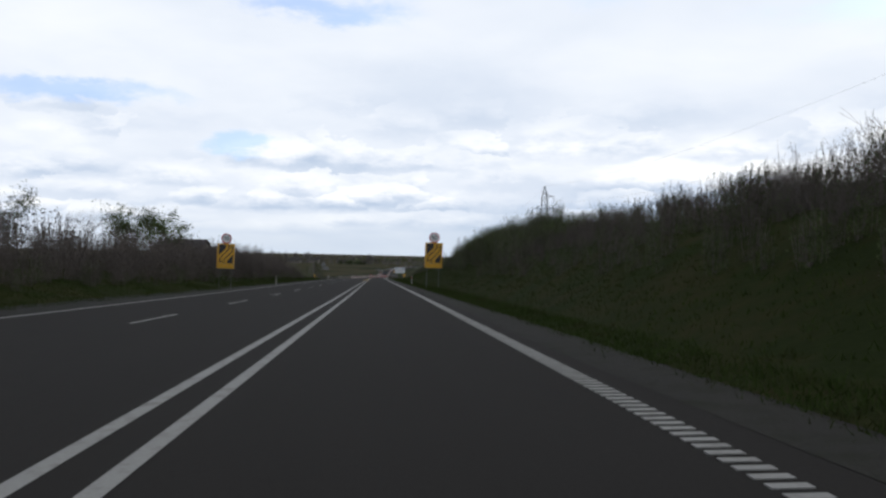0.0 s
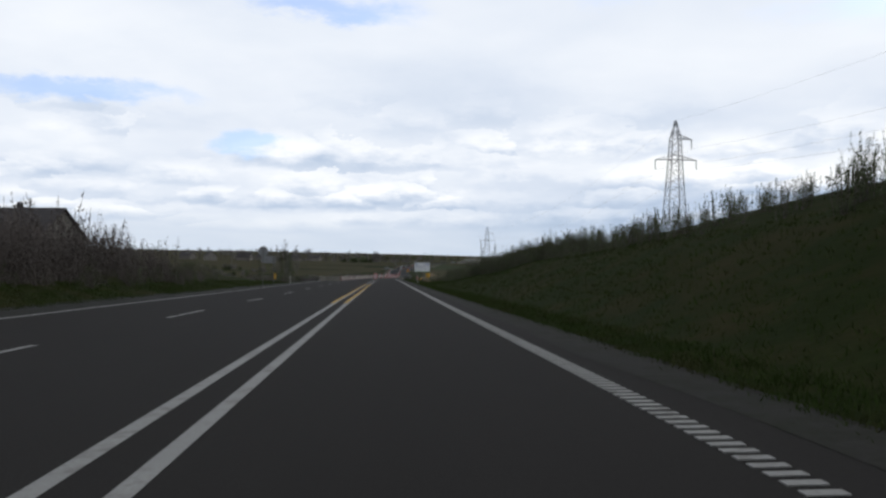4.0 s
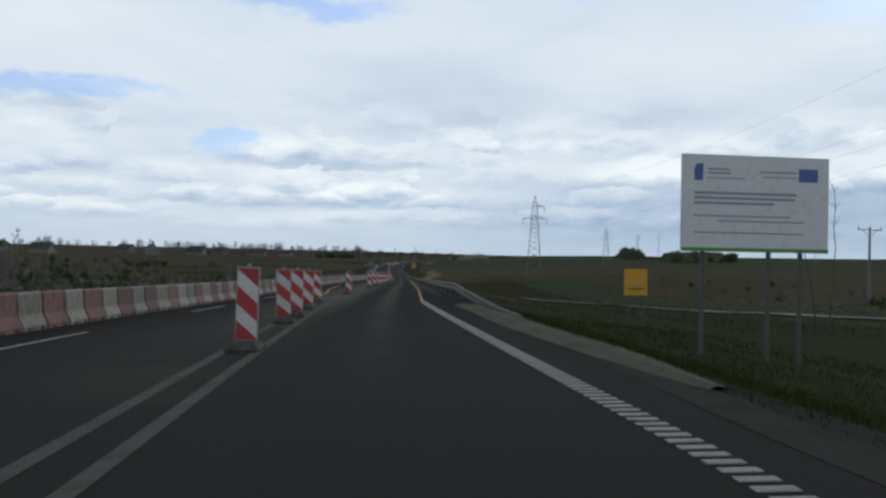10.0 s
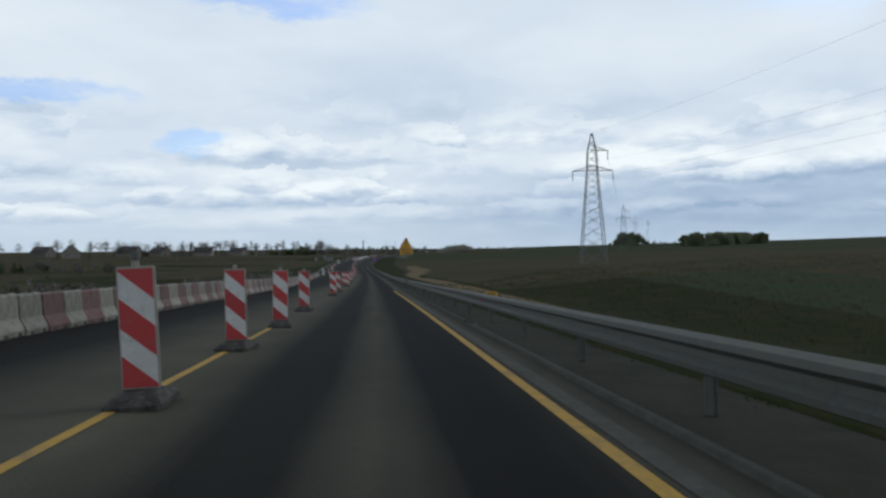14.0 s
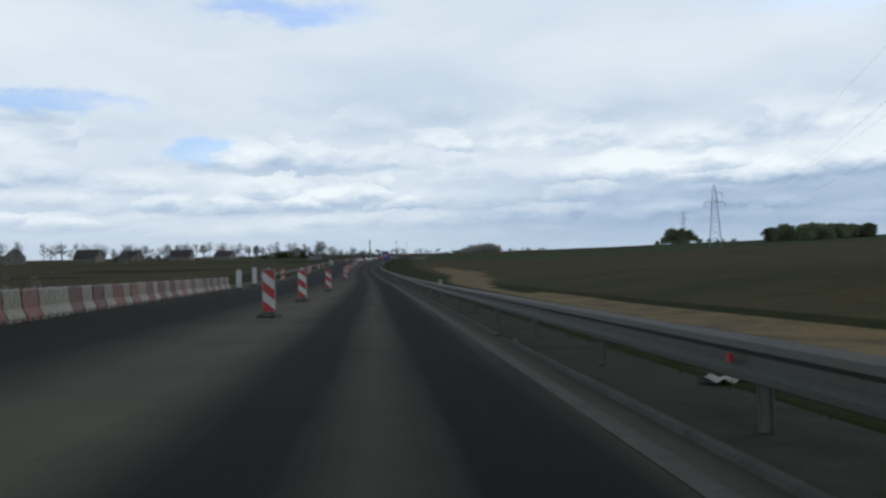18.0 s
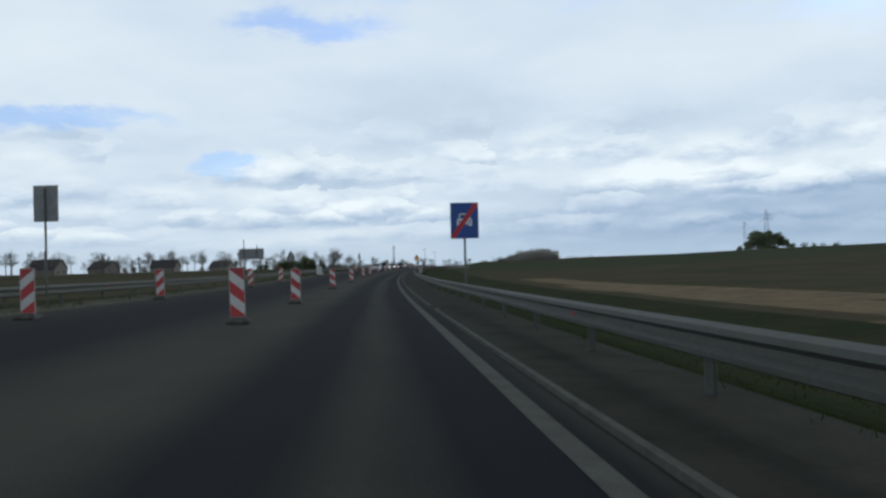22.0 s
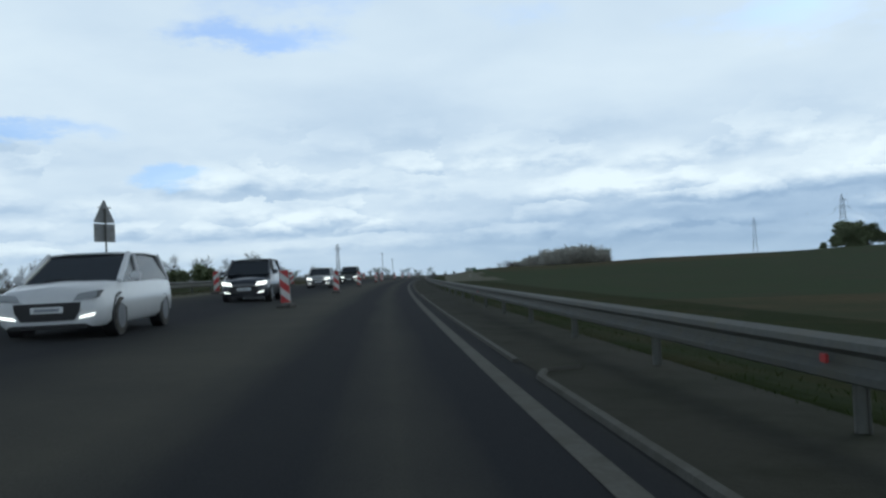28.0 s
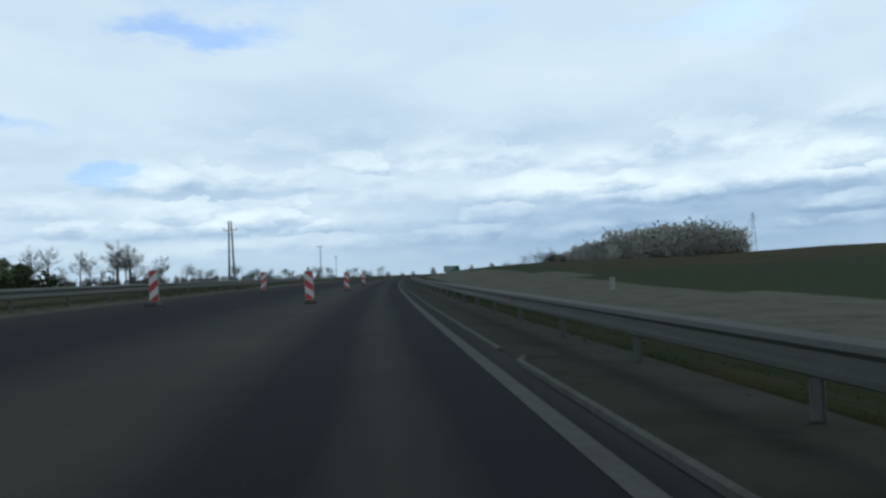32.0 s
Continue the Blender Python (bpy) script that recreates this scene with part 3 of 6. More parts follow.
    b.inputs["Roughness"].default_value = 0.9
    b.inputs["Specular IOR Level"].default_value = 0.05
    bp = nd.new("ShaderNodeBump")
    bp.inputs["Strength"].default_value, bp.inputs["Distance"].default_value = 0.4, 0.01
    ln.new(grain, bp.inputs["Height"])
    ln.new(bp.outputs[0], b.inputs["Normal"])
    return m


M["road_surface"] = road_material()
M["shoulder"] = surface("shoulder", (0.031, 0.031, 0.022), (0.060, 0.058, 0.044), 0.95, 40, 0.4, 0.4, dirt=((0.022, 0.025, 0.014), 0.45), spec=0.08)
M["dim_paint"] = surface("dim_paint", (0.070, 0.069, 0.060), (0.135, 0.132, 0.115), 0.9, 30, 1.2, 0.15, dirt=((0.07, 0.068, 0.055), 0.5), spec=0.2)


def build_road():
    us = [-10.95, -9.5, -8, -6.5, -5, -3.5, -2, -1, 0, 1, 2, 2.8, 3.45]
    st = list(np.arange(-120, 1000, 3.0)) + list(np.arange(1000, 2400, 20.0))
    verts, uvs, faces = [], [], []
    for s in st:
        for u in us:
            x, y = plan(s, u)
            verts.append((float(x), float(y), float(road_z(s, u))))
            uvs.append((u, s))
    k = len(us)
    for i in range(len(st) - 1):
        for j in range(k - 1):
            a = i * k + j
            faces.append((a, a + 1, a + k + 1, a + k))
    me = bpy.data.meshes.new("road")
    me.from_pydata(verts, [], faces)
    layer = me.uv_layers.new(name="UVMap")
    layer.data.foreach_set("uv", [c for f in faces for v in f for c in uvs[v]])
    me.materials.append(M["road_surface"])
    tagged(new("road", me), "dark asphalt carriageway, dusty between the wheel tracks", "road", kind="structure")


build_road()
tagged(ribbon("shoulder", 284, 1000, [(lambda s: kerb_u(s) + 0.46, 0.012), (lambda s: kerb_u(s) + 0.95, 0.010), (3.0, 0.012), (3.34, 0.004)], "shoulder", wave=0.03),
       "olive grey compacted dirt shoulder beside the asphalt", "shoulder", kind="structure")
tagged(ribbon("gravel_verge", -120, 265, [(2.65, 0.004), (2.95, 0.012), (lambda s: float(np.interp(s, [222, 242], [3.3, 3.05])), 0.02), (lambda s: float(np.interp(s, [222, 242], [3.62, 3.3])), -0.06)], "gravel", step=1.0, wave=0.22), "grey gravel verge beside the asphalt", "verge", kind="structure")
tagged(ribbon("gravel_verge", -120, 225, [(-11.5, -0.02), (-10.8, 0.03), (-10.1, 0.03), (-9.75, 0.006)], "gravel", step=2.0, wave=0.2), "grey gravel verge beside the asphalt", "verge", kind="structure")


tagged(ribbon("grass_verge", 262, 1000, [(3.22, -0.02), (3.36, 0.02), (3.5, 0.03), (3.8, 0.0), (4.5, -0.13)], "grass", step=3.0, wave=0.06), "dark grass strip behind the guard rail", "verge", kind="structure")


tagged(ribbon("dry_verge", 492, 1000, [(-11.1, -0.03), (-10.6, 0.03), (-9.9, 0.025), (-9.0, 0.006)], "track", step=3.0, wave=0.22), "dry olive strip of dirt and grass along the far guard rail", "verge", kind="structure")


# ---- painted lines ----
def swing(s):
    return float(np.interp(s, [230, 240, 266, 272, 290], [0, -0.12, -0.85, -0.8, -0.5]))


def line(name, s0, s1, u, width, material, label, step=4.0, h=0.005):
    f = u if callable(u) else (lambda s: u)
    return tagged(ribbon(name, s0, s1, [(lambda s: f(s) - width / 2, h), (lambda s: f(s) + width / 2, h)], material, step), label, "road marking", kind="structure")


for u in (-1.36, -1.83):
    line("centre_line", -100, 236, lambda s, u=u: u + swing(s), 0.14, "white_paint", "white painted centre line on the asphalt")
    line("centre_line", 236, 286, lambda s, u=u: u + swing(s), 0.14, "dim_paint", "white centre line dulled by site dust")
tagged(ribbon("dirt_patch", 242.5, 263, [(lambda s: float(np.interp(s, [242.5, 246, 255, 263], [3.0, 2.6, 2.42, 2.3])), 0.010), (lambda s: float(np.interp(s, [242.5, 246, 263], [3.1, 2.95, 2.7])), 0.05), (lambda s: float(np.interp(s, [242.5, 246, 255, 263], [3.2, 3.35, 3.3, 3.2])), 0.03), (lambda s: float(np.interp(s, [242.5, 246, 255, 263], [3.3, 3.6, 3.6, 3.5])), -0.12)], "track", 1.0, wave=0.15),
       "pale grey dirt spilled over the verge", "dirt", kind="structure")
line("temporary_line", 124, 177, lambda s: -1.43 + 0.001 * (s - 124), 0.15, "yellow_paint", "yellow temporary line beside the white centre line", h=0.009)
line("temporary_line", 124, 177, lambda s: -1.91 + 0.001 * (s - 124), 0.15, "yellow_paint", "yellow temporary line beside the white centre line", h=0.009)
line("edge_line", -100, 214, -9.35, 0.2, "white_paint", "white painted edge line of the far lane")
line("temporary_line", 266, 378.5, lambda s: float(np.interp(s, [266, 280, 287, 309, 360, 379], [1.28, 1.45, 1.55, 1.5, 1.36, 1.24])), 0.12, "yellow_paint", "yellow temporary line along the lane's edge")
line("temporary_line", 262, 306, lambda s: float(np.interp(s, [262, 280, 290, 306], [-3.3, -3.6, -4.4, -5.0])), 0.12, "yellow_paint", "yellow temporary line of the oncoming lane")
line("temporary_line", 320, 346, -2.15, 0.1, "yellow_paint", "yellow temporary line between the lanes")
line("edge_line", 300, 1000, kerb_u, 0.18, "dim_paint", "white edge line dulled by dust", step=3.0)
for k in range(-8, 22):
    line("lane_dash", 18.5 + 12 * k, 22.7 + 12 * k, -5.4, 0.12, "white_paint", "white dash of the lane line")


def rumble_bars():
    """The profiled edge line: short cross bars of thick paint."""
    verts, faces = [], []
    s = -60.0
    while s < 266.2:
        jog = swing(s)
        for ds in (0, 0.09):
            for u in (2.02, 2.25):
                x, y = plan(s + ds, u + jog)
                z = float(road_z(s, u))
                verts.append((float(x), float(y), z + 0.001))
                verts.append((float(x), float(y), z + 0.009))
        a = len(verts) - 8
        faces += [(a + 1, a + 3, a + 7, a + 5), (a, a + 2, a + 3, a + 1), (a + 2, a + 6, a + 7, a + 3), (a, a + 1, a + 5, a + 4)]
        s += 0.195
    me = bpy.data.meshes.new("rumble_line")
    me.from_pydata(verts, [], faces)
    me.materials.append(M["white_paint"])
    tagged(new("rumble_line", me), "white profiled edge line of short thick paint bars", "road marking", kind="stuff")


rumble_bars()

# low kerb along the shoulder, with outlets where it turns aside
OUTLETS = [344, 384, 432, 477, 516, 537, 567, 602, 635, 668, 700, 734, 777, 812, 850]


def build_kerb():
    stops = [274] + OUTLETS + [900]
    for a, b in zip(stops, stops[1:]):
        if a != 274:
            a += 1.5
        n = max(3, int((b - a) / 3) + 1)
        verts, faces = [], []
        pts = [(a + (b - a) * i / (n - 1), kerb_u(a + (b - a) * i / (n - 1)) + 0.40) for i in range(n)]
        if b != 900:
            pts += [(b + 0.5, pts[-1][1] + 0.14), (b + 0.8, pts[-1][1] + 0.6)]
        for s, u in pts:
            for du, h in ((-0.045, 0.0), (-0.03, 0.045), (0.03, 0.05), (0.05, 0.0)):
                x, y = plan(s, u + du)
                verts.append((float(x), float(y), float(road_z(s, u)) + h))
        for i in range(len(pts) - 1):
            for j in range(3):
                q = i * 4 + j
                faces.append((q, q + 1, q + 5, q + 4))
        faces += [(3, 2, 1, 0), tuple(len(verts) - 4 + j for j in range(4))]
        me = bpy.data.meshes.new("kerb")
        me.from_pydata(verts, [], faces)
        me.materials.append(M["dim_paint"])
        tagged(new("kerb", me), "low pale concrete kerb along the shoulder", "kerb", kind="structure")


build_kerb()


# ---- guard rails ----
def beam_mesh(length):
    prof = [(0.0, -.155), (-.075, -.125), (-.083, -.075), (-.012, -.028), (-.012, .028), (-.083, .075), (-.075, .125), (0.0, .155)]
    loop = prof + [(x + 0.007, z) for x, z in reversed(prof)]
    verts, faces = [], []
    for y in (-length / 2, length / 2):
        verts += [(x, y, z) for x, z in loop]
    n = len(loop)
    for i in range(n):
        j = (i + 1) % n
        faces.append((i, j, n + j, n + i))
    me = bpy.data.meshes.new("beam")
    me.from_pydata(verts, [], faces)
    me.materials.append(M["galvanised"])
    return me


def post_mesh():
    bm = bmesh.new()
    box(bm, .10, .19, -.022, .022, -.75, .12, 0.005)
    box(bm, .18, .19, -.04, .04, -.75, .12)
    return mesh_of("post", bm, "galvanised")


def guard_rail(label, s0, s1, u_of, side, top=0.665):
    rail = thing("guard_rail", label, "guard rail")
    beam, post = beam_mesh(4.04), post_mesh()
    bm = bmesh.new()
    box(bm, .0, .11, -.05, .05, -.09, .09, 0.01)
    spacer = mesh_of("spacer", bm, "galvanised")
    bm = bmesh.new()
    box(bm, -.10, -.075, -.04, .04, -.03, .03, 0.006)
    reflector = mesh_of("reflector", bm, "red_film")
    n = int((s1 - s0) / 4)
    for i in range(n):
        s = s0 + 4 * i
        pts = []
        for q in (s - 2, s + 2):
            x, y = plan(q, u_of(q))
            drop = 0.62 * min(1.0, max(0.0, (271 - q) / 14)) if side > 0 else 0.0
            pts.append(Vector((float(x), float(y), float(road_z(q, u_of(q))) + top - 0.155 - drop)))
        d = pts[1] - pts[0]
        turn = d.to_track_quat("Y", "Z").to_matrix().to_4x4()
        if side < 0:
            turn = turn @ Matrix.Rotation(math.pi, 4, "Z")
        m = Matrix.Translation((pts[0] + pts[1]) / 2) @ turn
        for name, me in (("beam", beam), ("post", post), ("spacer", spacer)):
            ob = new(name, me)
            ob.parent, ob.matrix_basis = rail, m
        if i % 5 == 2:
            ob = new("reflector", reflector)
            ob.parent, ob.matrix_basis = rail, m
    return rail


guard_rail("galvanised steel guard rail beside the dusty shoulder", 257, 905, rail_u, 1)
guard_rail("galvanised steel guard rail along the oncoming lane", 498, 905, lambda s: float(np.interp(s, [498, 620, 700, 740, 905], [-10.3, -10.3, -9.9, -9.7, -9.7])), -1)


# ---- plastic barrier wall ----
def barrier(colour, word):
    ob = thing("road_barrier", f"{word} water-filled plastic barrier block in a row on the road", "road barrier", "barrier row")
    bm = bmesh.new()
    prof = [(-.23, 0), (-.23, .10), (-.12, .30), (-.09, .69), (-.06, .73), (.06, .73), (.09, .69), (.12, .30), (.23, .10), (.23, 0)]
    rows = []
    for y, k in ((-.505, .96), (-.485, 1.0), (-.2, 1.0), (.2, 1.0), (.485, 1.0), (.505, .96)):
        rows.append([bm.verts.new((x * k, y + (0.05 * (z - .4) if abs(y) > .4 else 0), z)) for x, z in prof])
    for a, b in zip(rows, rows[1:]):
        for i in range(len(prof) - 1):
            bm.faces.new((a[i], a[i + 1], b[i + 1], b[i]))
    for r in (rows[0], rows[-1]):
        bm.faces.new(r)
    bmesh.ops.recalc_face_normals(bm, faces=bm.faces)
    part("body", bm, colour, ob)
    bm = bmesh.new()
    rod(bm, (0, .25, .72), (0, .25, .75), .045, 10)
    part("filler_cap", bm, "rubber", ob)
    for y in (-.27, .27):
        bm = bmesh.new()
        box(bm, -.234, .234, y - .09, y + .09, -.005, .075, 0.01)
        part("fork_slot", bm, "rubber", ob)
    return ob


BARRIER_U = ([218, 222, 232, 245, 262, 300, 372, 388, 420, 455, 472], [-7.0, -7.0, -7.0, -6.85, -6.6, -6.4, -6.3, -6.45, -7.4, -8.6, -8.9])
PROTO = pose(0, -300, -60)
kinds = [barrier("barrier_white", "dirty white"), barrier("red_plastic", "faded red")]
s, i, used = 223.0, 0, [False, False]
pattern = [1, 0, 1, 0, 1, 1, 0, 1, 0, 1, 0, 1, 1, 0, 1, 0]
while s < 470:
    k = pattern[i] if i < 6 else (i + i // 19) % 2
    u = float(np.interp(s, *BARRIER_U))
    du = float(np.interp(s + 1, *BARRIER_U)) - u
    m = stand(s, u, 0, -math.degrees(math.atan(du)) + random.uniform(-2, 2))
    if used[k]:
        copy_thing(kinds[k], m)
    else:
        kinds[k].matrix_basis, used[k] = m, True
    s += 1.045
    i += 1


for j, u in enumerate((-9.75, -8.65, -7.55)):
    copy_thing(kinds[0], stand(222.0 + 0.12 * j, u, 0, 88 + 3 * j))


# ---- striped marker panels ----
def clip(poly, a, b, c):
    """The part of a polygon where a x + b z >= c."""
    out = []
    for (x0, z0), (x1, z1) in zip(poly, poly[1:] + poly[:1]):
        d0, d1 = a * x0 + b * z0 - c, a * x1 + b * z1 - c
        if d0 >= 0:
            out.append((x0, z0))
        if d0 * d1 < 0:
            k = d0 / (d0 - d1)
            out.append((x0 + (x1 - x0) * k, z0 + (z1 - z0) * k))
    return out


def plate(bm, poly, y0, y1, mat=0):
    """A flat piece with outline poly (x, z), between the depths y0 (front) and y1."""
    f = [bm.verts.new((x, y0, z)) for x, z in poly]
    b = [bm.verts.new((x, y1, z)) for x, z in poly]
    fs = [bm.faces.new(f), bm.faces.new(b[::-1])]
    for i in range(len(poly)):
        j = (i + 1) % len(poly)
        fs.append(bm.faces.new((f[i], b[i], b[j], f[j])))
    for q in fs:
        q.material_index = mat
    bmesh.ops.recalc_face_normals(bm, faces=fs)
    return bm


def marker_panel(mirror, knob, label, plain=False):
    ob = thing("lane_marker", label, "marker panel", "marker panels along the road")
    bm = bmesh.new()
    box(bm, -.16, .16, -.022, .022, .13, 1.17, 0.012)
    part("board", bm, "white_plastic", ob)
    rect = [(-.144, .148), (.144, .148), (.144, 1.152), (-.144, 1.152)]
    bm = bmesh.new()
    plate(bm, rect, -.026, -.0215)
    part("white_face", bm, "white_film", ob)
    bm = bmesh.new()
    plate(bm, rect, .0215, .026)
    part("back_face", bm, "white_film", ob)
    g = -0.85 if mirror else 0.85
    for lo, hi in () if plain else ((-.30, .27), (.5, .755), (.985, 1.6)):
        band = clip(clip(rect, g, 1, lo + .0275), -g, -1, -(hi + .0275))
        if len(band) > 2:
            bm = bmesh.new()
            plate(bm, band, -.030, -.0255)
            part("red_stripe", bm, "red_film", ob)
            bm = bmesh.new()
            plate(bm, [(-x, z) for x, z in band], .0255, .030)
            part("red_stripe", bm, "red_film", ob)
    bm = bmesh.new()
    rows = []
    for z, w, d in ((0, .235, .38), (.045, .235, .38), (.09, .20, .30), (.13, .15, .12)):
        rows.append([bm.verts.new((x * w, y * d, z)) for x, y in ((-1, -.9), (-.85, -1), (.85, -1), (1, -.9), (1, .9), (.85, 1), (-.85, 1), (-1, .9))])
    for a, b in zip(rows, rows[1:]):
        for i in range(8):
            bm.faces.new((a[i], a[(i + 1) % 8], b[(i + 1) % 8], b[i]))
    bm.faces.new(rows[-1])
    part("rubber_foot", bm, "rubber", ob, "black rubber foot plate grey with dust")
    bm = bmesh.new()
    box(bm, -.03, .03, -.018, .018, 1.165, 1.23, 0.01)
    part("grip", bm, "white_plastic", ob)
    if knob:
        bm = bmesh.new()
        rod(bm, (0, 0, 1.22), (0, 0, 1.30), .04, 10)
        part("lamp_socket", bm, "galvanised", ob)
    return ob


panel_kinds = [marker_panel(False, True, "red and white striped marker panel with a lamp socket on top"),
               marker_panel(False, False, "red and white striped marker panel on a rubber foot"),
               marker_panel(True, False, "red and white striped marker panel turned to the oncoming lane")]
PANELS = [(237.9, -1.84), (246.9, -1.87), (253.2, -2.15), (255.9, -2.2), (259.9, -2.35), (265.4, -2.6), (278.0, -2.3), (295.7, -2.0), (303.9, -2.0), (310.9, -1.92), (314.5, -1.95),
          (319.6, -1.97), (323.3, -1.9), (328.9, -2.0), (333.9, -2.0), (338.9, -2.05), (343.9, -2.0), (350.9, -2.1), (366.9, -2.0), (374.9, -2.1), (393.9, -2.1), (400.6, -2.6), (417.0, -2.35), (440.0, -2.62),
          (450.9, -2.74), (466.0, -2.56), (505.6, -2.6), (514.6, -2.79), (531.5, -2.92), (542.0, -2.8), (561.8, -2.8), (581.2, -2.72), (604.8, -2.9), (621.5, -3.03), (645.3, -3.15),
          (664.5, -3.05), (685.7, -3.2), (704.8, -2.97), (726.7, -2.93), (754.0, -2.88), (766.3, -2.88), (797.0, -2.54), (819.2, -2.24), (845, -2.1)]
SIDE = [(493.0, -7.9), (533.6, -8.0), (546.8, -8.5), (566.4, -8.25), (579.7, -8.22), (659.3, -7.95), (702.6, -8.93), (732.6, -9.2), (773.8, -8.05), (795.2, -7.5), (816.5, -7.03)]
taken = [False, False, False]
for i, (s, u) in enumerate(PANELS + SIDE):
    k = 2 if i >= len(PANELS) else (0 if i % 3 else 1)
    m = stand(s, u, 0.004, random.uniform(-9, 9), random.uniform(-2.2, 2.2))
    if taken[k]:
        copy_thing(panel_kinds[k], m)
    else:
        panel_kinds[k].matrix_basis, taken[k] = m, True

# ---- signs ----
M["sign_yellow"] = surface("sign_yellow", (0.58, 0.30, 0.01), (0.70, 0.38, 0.02), 0.45, 20, 3, 0.02, dirt=((0.45, 0.25, 0.03), 0.2))
M["sign_black"] = surface("sign_black", (0.012, 0.012, 0.014), (0.03, 0.03, 0.032), 0.5, 20, 3, 0.02)
M["sign_red"] = surface("sign_red", (0.42, 0.02, 0.03), (0.52, 0.03, 0.04), 0.45, 20, 3, 0.02)
M["sign_white"] = surface("sign_white", (0.66, 0.67, 0.67), (0.78, 0.79, 0.79), 0.45, 20, 3, 0.02, dirt=((0.55, 0.55, 0.53), 0.2))
M["sign_blue"] = surface("sign_blue", (0.012, 0.060, 0.26), (0.018, 0.085, 0.34), 0.45, 20, 3, 0.02)
M["sign_green"] = surface("sign_green", (0.008, 0.075, 0.045), (0.012, 0.11, 0.065), 0.45, 10, 2, 0.02)
M["sign_grey"] = surface("sign_grey", (0.21, 0.215, 0.22), (0.31, 0.315, 0.32), 0.6, 15, 2, 0.03, metal=0.25, dirt=((0.16, 0.155, 0.14), 0.3))
M["faded_blue"] = surface("faded_blue", (0.07, 0.12, 0.36), (0.10, 0.16, 0.44), 0.5, 15, 2, 0.02)
M["leaf_green"] = surface("leaf_green", (0.10, 0.24, 0.05), (0.14, 0.32, 0.07), 0.5, 15, 2, 0.02)
M["text_grey"] = surface("text_grey", (0.24, 0.26, 0.29), (0.34, 0.36, 0.39), 0.6, 15, 2, 0.02)


def disc(r, n=32, cx=0.0, cz=0.0):
    return [(cx + r * math.cos(2 * math.pi * i / n), cz + r * math.sin(2 * math.pi * i / n)) for i in range(n)]


def rect(x0, x1, z0, z1):
    return [(x0, z0), (x1, z0), (x1, z1), (x0, z1)]


def rounded_triangle(side, r=0.05, cz=0.0):
    h = side * math.sqrt(3) / 2
    pts = []
    for (x, z), a in zip(((side / 2, 0), (0, h), (-side / 2, 0)), (-90, 30, 150)):
        c = Vector((0, h / 3)) - Vector((x, z))
        q = Vector((x, z)) + c.normalized() * 2 * r
        for i in range(5):
            w = radians(a + 30 * i)
            pts.append((q.x + r * math.cos(w), cz + q.y + r * math.sin(w)))
    return pts


def face(name, poly, y, material, parent, label="", thick=0.002):
    bm = bmesh.new()
    plate(bm, poly, y - thick, y)
    return part(name, bm, material, parent, label)


def writing(text, size, x, z, y, material, parent, name="lettering"):
    cu = bpy.data.curves.new("lettering", "FONT")
    cu.body, cu.size, cu.align_x, cu.align_y, cu.extrude, cu.offset = text, size, "CENTER", "CENTER", 0.001, size * 0.012
    tmp = new("lettering", cu)
    bpy.context.view_layer.update()
    me = bpy.data.meshes.new_from_object(tmp)
    bpy.data.objects.remove(tmp)
    me.transform(Matrix.Translation((x, y, z)) @ Matrix.Rotation(math.pi / 2, 4, "X"))
    me.materials.clear()
    me.materials.append(M[material])
    ob = new(name, me)
    ob.parent = parent
    return ob


def stem(parent, x, top, bottom=-0.6, r=0.035, y=0.05):
    bm = bmesh.new()
    rod(bm, (x, y, bottom), (x, y, top), r, 10)
    return part("post", bm, "galvanised", parent)


def band(pts, w):
    """A bent strip of width w along the points."""
    left, right = [], []
    for i, p in enumerate(pts):
        a, b = Vector(pts[max(0, i - 1)]), Vector(pts[min(len(pts) - 1, i + 1)])
        d = (b - a).normalized()
        nrm = Vector((-d.y, d.x)) * w / 2
        left.append((p[0] + nrm.x, p[1] + nrm.y))
        right.append((p[0] - nrm.x, p[1] - nrm.y))
    return left + right[::-1]


